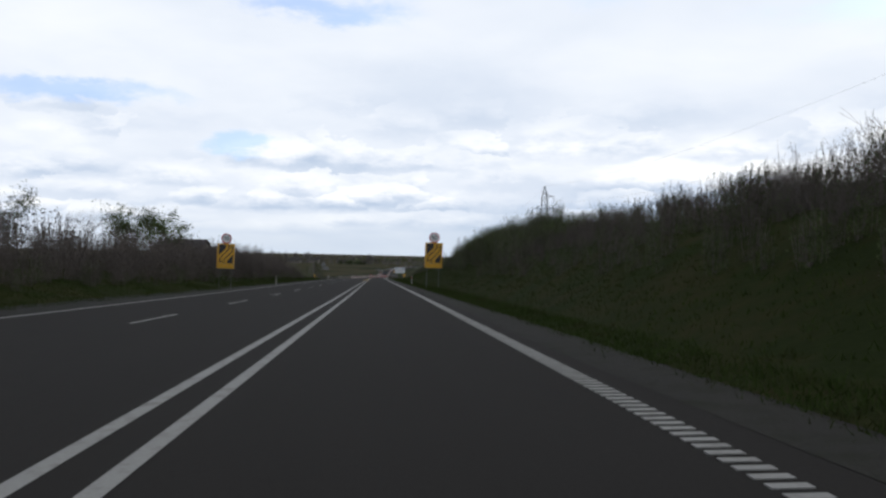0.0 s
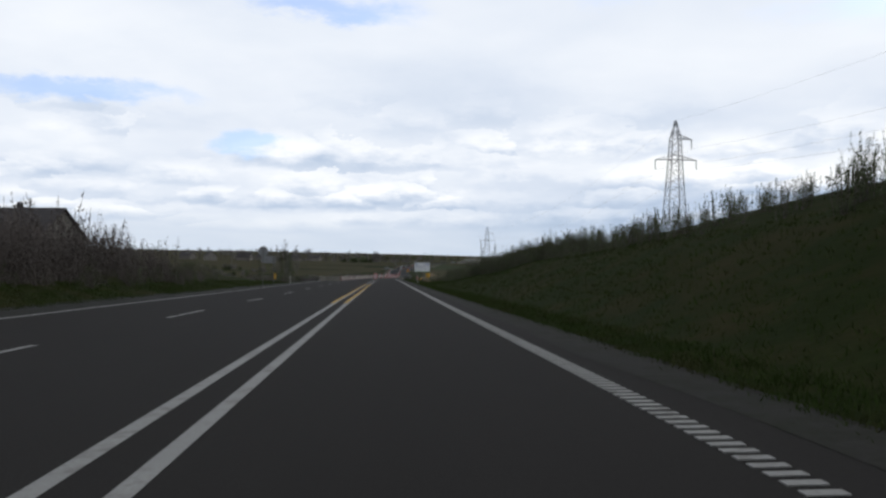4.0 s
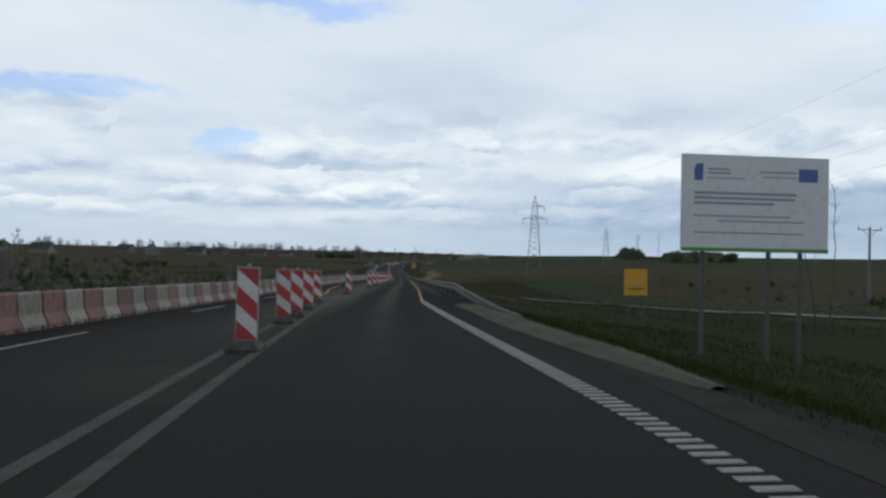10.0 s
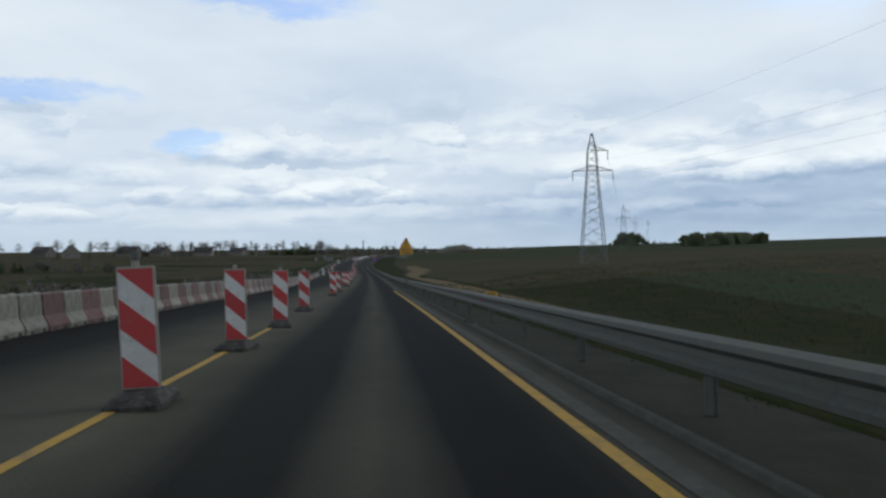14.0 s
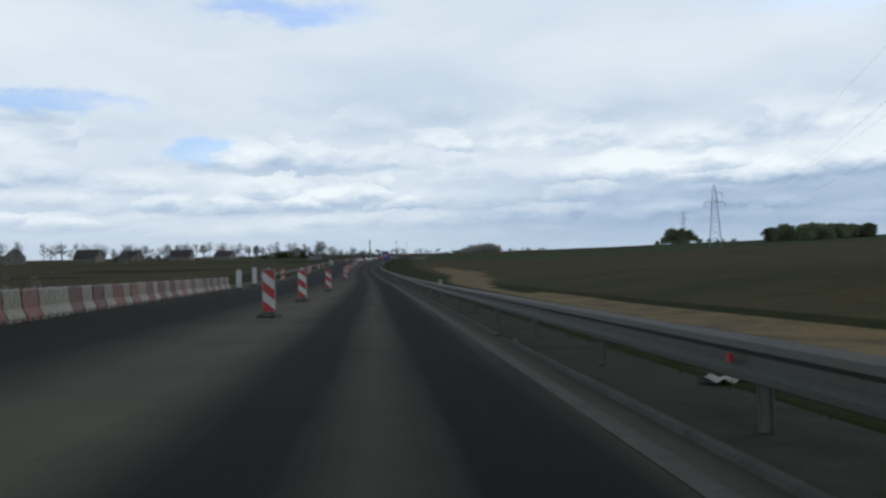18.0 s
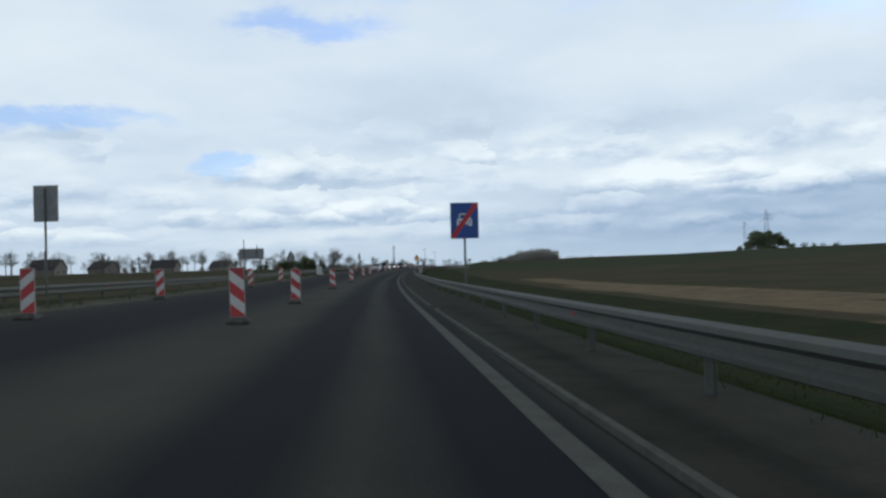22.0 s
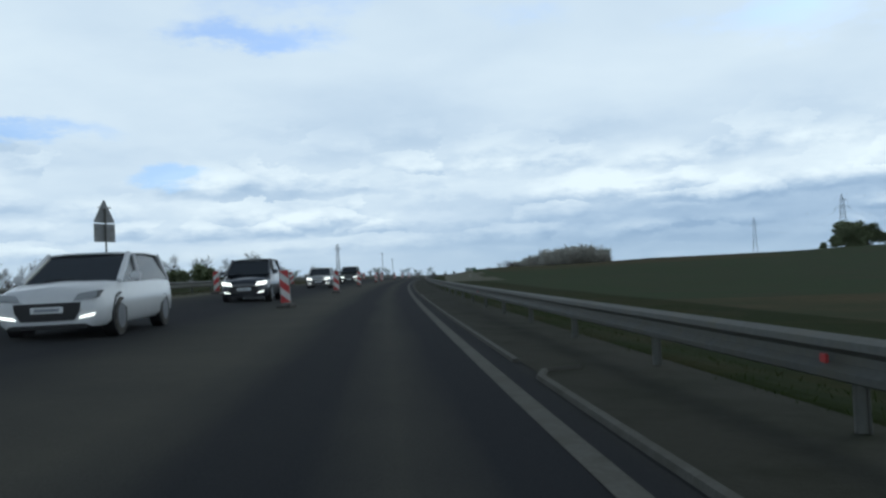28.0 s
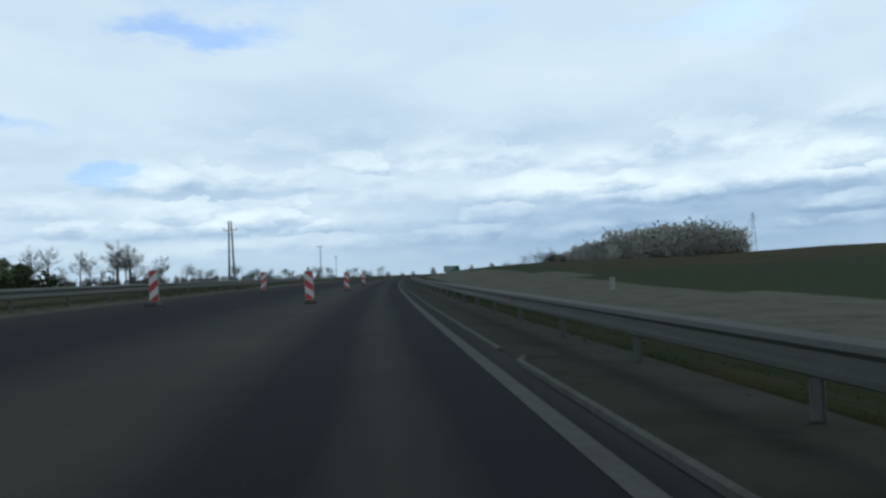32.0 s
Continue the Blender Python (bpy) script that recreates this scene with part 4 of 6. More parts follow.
def lane_shift_sign(s, u, turn, label, z0=1.5):
    """Yellow board that shows two lanes swinging aside, with a speed limit disc above."""
    ob = thing("lane_shift_sign", label, "traffic sign", "signs at the start of the works")
    w, h = 1.34, 1.92
    for x in (-.46, .46):
        stem(ob, x, z0 + h, -0.8, 0.03)
    bm = bmesh.new()
    box(bm, -w / 2, w / 2, -.02, .02, z0, z0 + h, 0.01)
    part("board", bm, "sign_grey", ob)
    face("yellow_face", rect(-w / 2 + .01, w / 2 - .01, z0 + .01, z0 + h - .01), -.0205, "sign_yellow", ob)
    q = z0 + .38
    dark = "sign_black"
    face("dark_field", [(-.55, z0 + h - .08), (-.55, q + .62), (-.02, q + 1.15), (-.02, z0 + h - .08)], -.0235, dark, ob)
    face("dark_field", [(.55, q + .02), (.12, q + .02), (.12, q + .22), (.55, q + .72)], -.0235, dark, ob)
    face("lane_arrow", band([(-.44, q + .18), (-.44, q + .42), (.2, q + 1.12), (.2, q + 1.42)], .075), -.0235, dark, ob)
    face("arrow_head", [(-.54, q + .22), (-.44, q + .04), (-.34, q + .22)], -.0235, dark, ob)
    face("lane_arrow", band([(-.12, q + .02), (-.12, q + .30), (.5, q + .98), (.5, q + 1.26)], .075), -.0235, dark, ob)
    face("arrow_head", [(.6, q + 1.2), (.5, q + 1.40), (.40, q + 1.2)], -.0235, dark, ob)
    for x, zz in ((-.27, .03), (-.22, .03), (.30, 1.15), (.35, 1.15)):
        face("divider", rect(x - .012, x + .012, q + zz, q + zz + .3), -.0235, dark, ob)
    face("seam", rect(-w / 2 + .02, w / 2 - .02, q - .05, q - .035), -.0235, "sign_grey", ob)
    zc = z0 + h + .38
    bm = bmesh.new()
    plate(bm, disc(.40, cz=zc), -.02, .0)
    part("disc", bm, "sign_grey", ob)
    face("red_ring", disc(.395, cz=zc), -.0205, "sign_red", ob)
    face("white_disc", disc(.315, cz=zc), -.0235, "sign_white", ob)
    writing("50", .42, 0, zc, -.027, "sign_black", ob)
    ob.matrix_basis = stand(s, u, 0, turn, 1.5)
    return ob


lane_shift_sign(62.0, 4.25, 4, "yellow lane-shift board under a 50 disc on the bank")
lane_shift_sign(63.8, -11.6, -4, "yellow lane-shift board under a 50 disc by the verge")


def guide_post(s, u, turn, number, label):
    ob = thing("guide_post", label, "guide post", "roadside guide posts")
    bm = bmesh.new()
    poly = [(-.06, -.3), (.06, -.3), (.06, .86), (.05, .90), (-.05, .93), (-.06, .90)]
    plate(bm, poly, -.02, .02)
    part("stake", bm, "white_plastic", ob)
    face("reflector", [(-.045, .62), (.045, .58), (.045, .76), (-.045, .80)], -.022, "red_film", ob)
    if number:
        writing(number, .16, 0, .34, -.023, "sign_black", ob)
        face("grey_bar", rect(-.035, .035, .45, .47), -.022, "text_grey", ob)
    ob.matrix_basis = stand(s, u, 0, turn, -2)
    return ob


guide_post(87.7, 3.85, 3, "5", "white guide post with red reflector and a black 5")
guide_post(187.6, 3.75, 3, "4", "white guide post with red reflector and a black 4")
guide_post(89.4, -10.75, 180, "", "white guide post with reflector by the far verge")
guide_post(189.7, -11.0, 180, "", "white guide post with reflector by the far verge")


def sign_back(s, u, shapes, posts, label, turn=0.0, lean=0.0, material="sign_grey"):
    """Signs that show their bare grey backs. shapes: (name, outline); posts: (x, top)."""
    ob = thing("traffic_sign", label, "traffic sign", "signs for oncoming traffic")
    for name, poly in shapes:
        bm = bmesh.new()
        plate(bm, poly, -.012, .012)
        p = part(name, bm, material, ob)
        zs = [z for _, z in poly]
        xs = [x for x, _ in poly]
        zc, hw = (min(zs) + max(zs)) / 2, (max(xs) - min(xs)) * 0.32
        for k in (-1, 1):
            bm = bmesh.new()
            zz = zc + k * (max(zs) - min(zs)) * 0.18
            box(bm, sum(xs) / len(xs) - hw, sum(xs) / len(xs) + hw, -.035, -.012, zz - .02, zz + .02, 0.004)
            part("stiffener", bm, material, p)
    for x, top in posts:
        stem(ob, x, top, -.8, .032, -.06)
    ob.matrix_basis = stand(s, u, 0, turn, lean)
    return ob


sign_back(166, -10.6, [("disc", disc(.43, cz=3.05)), ("panel", rect(-.15, 1.05, 2.02, 2.62))], [(0, 3.4), (.92, 2.6)], "grey backs of a round and a rectangular sign on two posts")
sign_back(495.9, -10.5, [("disc", disc(.42, cz=2.85))], [(0, 3.3)], "grey back of a round sign on one post", turn=55)
sign_back(539.7, -9.95, [("panel", rect(-.36, .36, 2.6, 3.7))], [(0, 3.6)], "dark grey back of an upright rectangular sign on one post")
sign_back(575.6, -9.75, [("panel", rect(-.92, .92, 1.85, 2.62))], [(-.52, 3.3), (.42, 2.9)], "dark grey back of a wide sign board on two tall posts")
sign_back(601, -10.25, [("triangle", rounded_triangle(1.05, cz=2.0)), ("panel", rect(-.42, .42, 1.72, 1.98))], [(-.2, 2.4), (.2, 2.4)], "grey back of a triangular warning sign above a narrow plate")
sign_back(690.2, -10.2, [("triangle", rounded_triangle(1.0, cz=2.9)), ("panel", rect(-.48, .48, 2.2, 2.86))], [(0, 3.4)], "grey back of a triangular warning sign above a wide plate", turn=62)


def warning_sign(s, u, side, base, label, words, lean, plate_h):
    ob = thing("warning_sign", label, "traffic sign")
    bm = bmesh.new()
    plate(bm, rounded_triangle(side, .05, base), -.012, .012)
    part("triangle", bm, "sign_grey", ob)
    face("red_border", rounded_triangle(side - .01, .05, base + .004), -.0125, "sign_red", ob)
    face("yellow_field", rounded_triangle(side - .10, .045, base + .035), -.0155, "sign_yellow", ob)
    k = side / 0.9
    if words:
        face("mark", [(-.045 * k, base + .62 * k), (-.022 * k, base + .26 * k), (.022 * k, base + .26 * k), (.045 * k, base + .62 * k)], -.019, "sign_black", ob)
        face("mark", disc(.032 * k, 14, 0, base + .15 * k), -.019, "sign_black", ob)
    else:
        face("mark", band([(-.12, base + .15), (-.02, base + .28), (.02, base + .42)], .06), -.019, "sign_black", ob)
        face("mark", band([(.12, base + .15), (.10, base + .32)], .05), -.019, "sign_black", ob)
    pl = new("plate_frame", mesh_of("plate_frame", plate(bmesh.new(), rect(-.42, .42, -plate_h, 0), -.012, .012), "sign_grey"))
    pl.parent = ob
    pl.matrix_basis = pose(0.0, 0, base - .02, 0, -5 if words else 0, 0)
    face("yellow_plate", rect(-.41, .41, -plate_h + .01, -.01), -.0125, "sign_yellow", pl)
    if words:
        writing("Wyjazd", .16, 0, -plate_h * .28, -.018, "sign_black", pl)
        writing("z budowy", .16, 0, -plate_h * .70, -.018, "sign_black", pl)
    stem(ob, .02, base + side * .6, -1.0, .032, .045)
    ob.matrix_basis = stand(s, u, 0, 0, lean)
    return ob


warning_sign(379.3, 2.07, .90, 2.70, "yellow warning triangle with an exclamation mark above a lettered plate", True, 0.5, .34)
warning_sign(642.6, 3.1, .86, 2.3, "yellow warning triangle above a blank yellow plate on one post", False, 0, .22)


def end_of_road_sign(s, u):
    ob = thing("blue_road_sign", "blue road sign with a white car crossed out in red", "traffic sign")
    bm = bmesh.new()
    box(bm, -.41, .41, -.012, .012, 2.0, 3.05, 0.008)
    part("panel", bm, "sign_grey", ob)
    face("blue_face", rect(-.40, .40, 2.01, 3.04), -.0125, "sign_blue", ob)
    zc = 2.53
    face("car_body", [(-.23, zc - .02), (-.23, zc - .12), (.23, zc - .12), (.23, zc - .02), (.2, zc + .04), (-.2, zc + .04)], -.0155, "sign_white", ob)
    face("car_cabin", [(-.19, zc + .045), (.19, zc + .045), (.14, zc + .2), (-.14, zc + .2)], -.0155, "sign_white", ob)
    face("car_window", [(-.14, zc + .06), (.14, zc + .06), (.11, zc + .165), (-.11, zc + .165)], -.0185, "sign_blue", ob)
    for x in (-.17, .17):
        face("car_wheel", rect(x - .045, x + .045, zc - .17, zc - .115), -.0155, "sign_white", ob)
        face("car_lamp", disc(.028, 10, x * .9, zc - .05), -.0185, "sign_blue", ob)
    face("red_slash", [(-.39, 2.02), (-.27, 2.02), (.39, 2.95), (.39, 3.03), (.28, 3.03), (-.39, 2.10)], -.0215, "sign_red", ob)
    stem(ob, 0, 2.9, -1.0, .032, .045)
    ob.matrix_basis = stand(s, u, -0.12, 0, 0.5)
    ob.scale = (1.14, 1.0, 1.14)


end_of_road_sign(541.2, 2.88)


def information_board(s, u):
    ob = thing("information_board", "large white information board with blue emblems and grey text bars", "sign board")
    w, z0, h = 2.86, 1.52, 1.74
    bm = bmesh.new()
    box(bm, -w / 2, w / 2, -.03, .03, z0, z0 + h, 0.01)
    part("board", bm, "sign_white", ob)
    face("green_strip", rect(-w / 2, w / 2, z0, z0 + .07), -.031, "leaf_green", ob)
    top = z0 + h
    face("emblem", [(-1.2, top - .47), (-1.04, top - .47), (-1.03, top - .17), (-1.16, top - .17), (-1.21, top - .28)], -.031, "faded_blue", ob)
    face("flag", rect(.82, 1.2, top - .45, top - .21), -.031, "faded_blue", ob)
    bars = [(-.95, -.52, .26, .03), (-.95, -.5, .33, .03), (-.95, -.22, .42, .02), (.06, .78, .29, .03), (.12, .78, .38, .02), (-1.2, .78, .69, .045), (-1.2, .75, .78, .045),
            (-1.2, .34, .87, .045), (-1.2, .64, 1.10, .025), (-.74, .94, 1.19, .025), (-1.2, .92, 1.40, .025)]
    for x0, x1, d, t in bars:
        face("text_bar", rect(x0, x1, top - d - t / 2, top - d + t / 2), -.031, "text_grey", ob)
    for x in (-.98, .93, 0.3):
        bm = bmesh.new()
        box(bm, x - .035, x + .035, .035, .10, -1.4, top - .1, 0.008)
        part("post", bm, "galvanised", ob)
    ob.matrix_basis = stand(s, u, 0, 5)
    ob.location.z = float(road_z(s, 3.0))


information_board(249.6, 6.72)


def yellow_board(s, u, w, z0, h, label, turn=0):
    ob = thing("site_sign", label, "sign board")
    bm = bmesh.new()
    box(bm, -w / 2, w / 2, -.015, .015, z0, z0 + h, 0.006)
    part("panel", bm, "sign_yellow", ob)
    face("text_bar", rect(-w * .36, w * .36, z0 + h * .22, z0 + h * .27), -.0165, "sign_black", ob)
    face("text_bar", rect(-w * .2, w * .3, z0 + h * .38, z0 + h * .42), -.0165, "text_grey", ob)
    for x in (-w * .3, w * .3):
        stem(ob, x, z0 + h * .9, -1.2, .025, .04)
    ob.matrix_basis = stand(s, u, 0, turn)
    return ob


b = yellow_board(261.5, 8.1, .76, 0.45, .86, "square yellow site sign on two thin posts in the grass")
b.location.z = float(road_z(261.5, 3.0))
b = yellow_board(213.8, -16.0, .40, .8, .8, "upright yellow site sign among the roadside shrubs")


# distance board half hidden behind the guard rail
board = thing("site_sign", "low yellow distance board with black 500 behind the guard rail", "sign board")
face("yellow_panel", rect(-.31, .31, 0.0, .36), -.012, "sign_yellow", board, thick=.012)
writing("500", .30, 0, .20, -.027, "sign_black", board)
for q in (-.42, .2):
    stem(board, q, .38, -.9, .03, .02)
board.matrix_basis = stand(371.4, 6.4, 0, 6)
board.location.z = float(road_z(371.4, 3.0)) - 0.30


def white_marker(s, u, w, z0, h, label):
    ob = thing("marker_board", label, "marker board")
    bm = bmesh.new()
    box(bm, -w / 2, w / 2, -.06, .06, z0, z0 + h, 0.02)
    part("board", bm, "white_plastic", ob)
    stem(ob, 0, z0 + .1, -1.0, .03, 0)
    ob.matrix_basis = stand(s, u, 0, 12)
    ob.location.z = float(road_z(s, 3.0))


white_marker(608, 3.5, .34, .5, .66, "plain white plastic board on a post behind the guard rail")
white_marker(452.5, 2.62, .13, .62, .20, "small white reflector board on the guard rail's edge")
white_marker(803.5, 10.4, .22, 0.0, .6, "small white marker board on the sandy strip behind the guard rail")
white_board = marker_panel(False, False, "plain white marker board on a foot beside the oncoming lane", True)
for i, (s, u, k) in enumerate(((468.5, -7.9, 1.0), (479.4, -8.5, 1.12), (514.4, -7.65, 1.0), (612.6, -8.45, 1.0), (614.6, -8.98, 1.2))):
    ob = copy_thing(white_board, stand(s, u, 0.004, random.uniform(-8, 8))) if i else white_board
    ob.matrix_basis = stand(s, u, 0.004, random.uniform(-8, 8), random.uniform(-1, 1))
    ob.scale = (1.0, 1.0, k)


# two barrier blocks left by the far guard rail
for s, u, k in ((618.6, -9.25, 1), (620.4, -9.27, 0), (622.2, -9.3, 0)):
    copy_thing(kinds[k], stand(s, u, 0, random.uniform(-4, 4))).scale = (1.0, 1.0, 0.5)


def direction_sign(x, y):
    ob = thing("direction_sign", "green direction board with pale text bars on two posts", "sign board")
    bm = bmesh.new()
    box(bm, -2.0, 2.0, -.03, .03, 0.9, 2.5, 0.02)
    part("panel", bm, "sign_green", ob)
    for z, a, b in ((2.1, -1.6, .4), (1.7, -1.6, .9), (1.3, -1.6, -.2)):
        face("text_bar", rect(a, b, z - .09, z + .09), -.031, "sign_white", ob)
    face("border", rect(-1.95, 1.95, 2.42, 2.46), -.031, "sign_white", ob)
    for q in (-1.2, 1.2):
        stem(ob, q, 2.4, -6.0, .06, .08)
    ob.matrix_basis = pose(x, y, -11.45, 0, 0, -9)


direction_sign(75.7, 974.0)


# ---- manhole and path ----
def manhole(s, u):
    ob = thing("manhole", "round concrete manhole ring with a lid in the shoulder", "manhole")
    bm = bmesh.new()
    rod(bm, (0, 0, -.1), (0, 0, .03), .42, 28)
    part("ring", bm, "concrete", ob)
    bm = bmesh.new()
    rod(bm, (0, 0, .03), (0, 0, .042), .30, 24)
    part("lid", bm, "concrete", ob)
    ob.matrix_basis = stand(s, u, 0.01)
    ob.location.z = float(road_z(s, u)) + .01


manhole(509, 3.0)


def litter(s, u):
    ob = thing("paper_sheet", "crumpled white sheet lying on the shoulder", "litter")
    bm = bmesh.new()
    rows = [[bm.verts.new(((i - 2) * .11, (j - 1) * .16 + .02 * (i % 2), .02 + .035 * math.sin(2.3 * i + 1.7 * j))) for i in range(5)] for j in range(3)]
    for a, b in zip(rows, rows[1:]):
        for i in range(4):
            bm.faces.new((a[i], a[i + 1], b[i + 1], b[i]))
    part("sheet", bm, "white_plastic", ob)
    ob.matrix_basis = stand(s, u, 0.03, 20)


litter(427.4, 3.3)


def strip_on_ground(name, a, b, width, material, label, lift=0.14, n=60):
    """A path across the ground from (s, u) to (s, u)."""
    verts, faces = [], []
    for i in range(n + 1):
        k = i / n
        s, u = a[0] + (b[0] - a[0]) * k, a[1] + (b[1] - a[1]) * k
        for d in (-1, 1):
            p = at(s + d * width / 2, u, lift)
            verts.append(p)
    for i in range(n):
        faces.append((2 * i, 2 * i + 1, 2 * i + 3, 2 * i + 2))
    me = bpy.data.meshes.new(name)
    me.from_pydata(verts, [], faces)
    me.materials.append(M[material])
    tagged(new(name, me), label, "path", kind="structure")


strip_on_ground("field_path", (322, 10), (268, 34), 5.0, "concrete", "pale concrete path across the grass")


# ---- plants ----
M["bark"] = surface("bark", (0.075, 0.068, 0.060), (0.15, 0.138, 0.122), 0.95, 14, 2, 0.5, spec=0.1)
M["pale_bark"] = surface("pale_bark", (0.10, 0.095, 0.085), (0.22, 0.21, 0.195), 0.9, 10, 2, 0.3, dirt=((0.04, 0.035, 0.03), 0.4), spec=0.1)
M["twig"] = surface("twig", (0.075, 0.064, 0.058), (0.15, 0.13, 0.115), 0.95, 3, 0.8, 0.0, piece=0.25, spec=0.1)
M["spring_leaf"] = surface("spring_leaf", (0.040, 0.064, 0.016), (0.105, 0.140, 0.040), 0.8, 3, 0.7, 0.0, piece=0.25, spec=0.15)
M["dark_leaf"] = surface("dark_leaf", (0.045, 0.060, 0.026), (0.105, 0.125, 0.056), 0.85, 3, 0.7, 0.0, piece=0.25, spec=0.15)
# twig grey, paled so that distance haze is put into its colour
M["hazed_grey_twig"] = surface("hazed_grey_twig", (0.14, 0.13, 0.122), (0.25, 0.235, 0.22), 0.95, 3, 0.8, 0.0, piece=0.2, spec=0.1)
M["grove_leaf"] = surface("grove_leaf", (0.15, 0.175, 0.10), (0.25, 0.275, 0.16), 0.85, 3, 0.7, 0.0, piece=0.2, spec=0.15)
M["blossom"] = surface("blossom", (0.34, 0.33, 0.29), (0.55, 0.53, 0.48), 0.9, 3, 0.7, 0.0, piece=0.2, spec=0.1)
M["blade"] = surface("blade", (0.026, 0.043, 0.010), (0.060, 0.086, 0.024), 0.9, 2.0, 0.3, 0.0, dirt=((0.06, 0.05, 0.026), 0.3), spec=0.03)
M["straw"] = surface("straw", (0.060, 0.056, 0.028), (0.13, 0.115, 0.062), 0.95, 2.0, 0.3, 0.0, dirt=((0.024, 0.034, 0.010), 0.45), spec=0.1)


class Growth:
    """Limbs and leaves gathered as plain lists, then made into two meshes."""

    def __init__(self, seed):
        self.rnd = random.Random(seed)
        self.lv, self.lf, self.tv, self.tf, self.ev, self.ef = [], [], [], [], [], []

    def tube(self, a, b, r0, r1, n, thin):
        v, f = (self.tv, self.tf) if thin else (self.lv, self.lf)
        d = (b - a).normalized()
        p = d.orthogonal().normalized()
        q = d.cross(p)
        k = len(v)
        for c, r in ((a, r0), (b, r1)):
            for i in range(n):
                w = 2 * math.pi * i / n
                v.append(c + (p * math.cos(w) + q * math.sin(w)) * r)
        for i in range(n):
            j = (i + 1) % n
            f.append((k + i, k + j, k + n + j, k + n + i))

    def leaf(self, p, size):
        g = self.rnd
        a = Vector((g.gauss(0, 1), g.gauss(0, 1), g.gauss(0, 1))).normalized()
        b = a.orthogonal().normalized()
        k = len(self.ev)
        self.ev += [p - a * size, p + b * size * 0.45, p + a * size, p - b * size * 0.45]
        self.ef.append((k, k + 1, k + 2, k + 3))

    def branch(self, p, d, length, r, level, top, spread, kids, leaves, size, lift):
        g = self.rnd
        seg = 3 if level < top else 2
        for i in range(seg):
            d = (d + Vector((g.gauss(0, 1), g.gauss(0, 1), g.gauss(0, 0.6) + lift)) * 0.14).normalized()
            q = p + d * (length / seg)
            r1 = max(r * 0.72, 0.004)
            self.tube(p, q, r, r1, 6 if level == 0 else 4 if level < top else 3, level >= top)
            p, r = q, r1
            if level < top:
                for _ in range(kids if i or level else max(1, kids - 1)):
                    side = Vector((g.gauss(0, 1), g.gauss(0, 1), g.gauss(0.15, 0.5))).normalized()
                    e = (d * (1 - spread) + side * spread).normalized()
                    self.branch(p, e, length * g.uniform(0.45, 0.75), r * 0.62, level + 1, top, spread, kids, leaves, size, lift)
            for _ in range(leaves if level >= top - 1 else 0):
                self.leaf(p + Vector((g.gauss(0, 1), g.gauss(0, 1), g.gauss(0, 1))) * length * 0.22, size * g.uniform(0.6, 1.3))

    def plant(self, name, label, category, bark, leaf, group):
        me = bpy.data.meshes.new("trunk")
        me.from_pydata(self.lv, [], self.lf)
        me.materials.append(M[bark])
        ob = thing(name, label, category, group)
        part("trunk" if category == "tree" else "rootstock", me, None, ob)
        if self.tv:
            me = bpy.data.meshes.new("twigs")
            me.from_pydata(self.tv, [], self.tf)
            me.materials.append(M["hazed_grey_twig" if leaf == "hazed_grey_twig" else "twig"])
            tagged(part("branchwork", me, None, ob), kind="stuff")
        if self.ev:
            me = bpy.data.meshes.new("crown")
            me.from_pydata(self.ev, [], self.ef)
            me.materials.append(M[leaf])
            tagged(part("crown", me, None, ob), kind="stuff")
        return ob


def make_tree(seed, h, spread, kids, leaves, size, bark, leaf, label, group, lift=0.1, stems=1, top=3, r=None):
    g = Growth(seed)
    for i in range(stems):
        a = g.rnd.uniform(0, 6.28)
        lean = 0.0 if stems == 1 else g.rnd.uniform(0.15, 0.6)
        d = Vector((math.cos(a) * lean, math.sin(a) * lean, 1)).normalized()
        o = Vector((math.cos(a), math.sin(a), 0)) * (0.0 if stems == 1 else g.rnd.uniform(0, 0.5))
        g.branch(o - Vector((0, 0, 0.3)), d, h * (0.62 if stems == 1 else g.rnd.uniform(0.45, 0.7)), r or h * (0.022 if stems == 1 else 0.012), 0, top, spread, kids, leaves, size, lift)
    tall = stems == 1
    return g.plant("tree" if tall else "shrub", label, "tree" if tall else "shrub", bark, leaf, group)


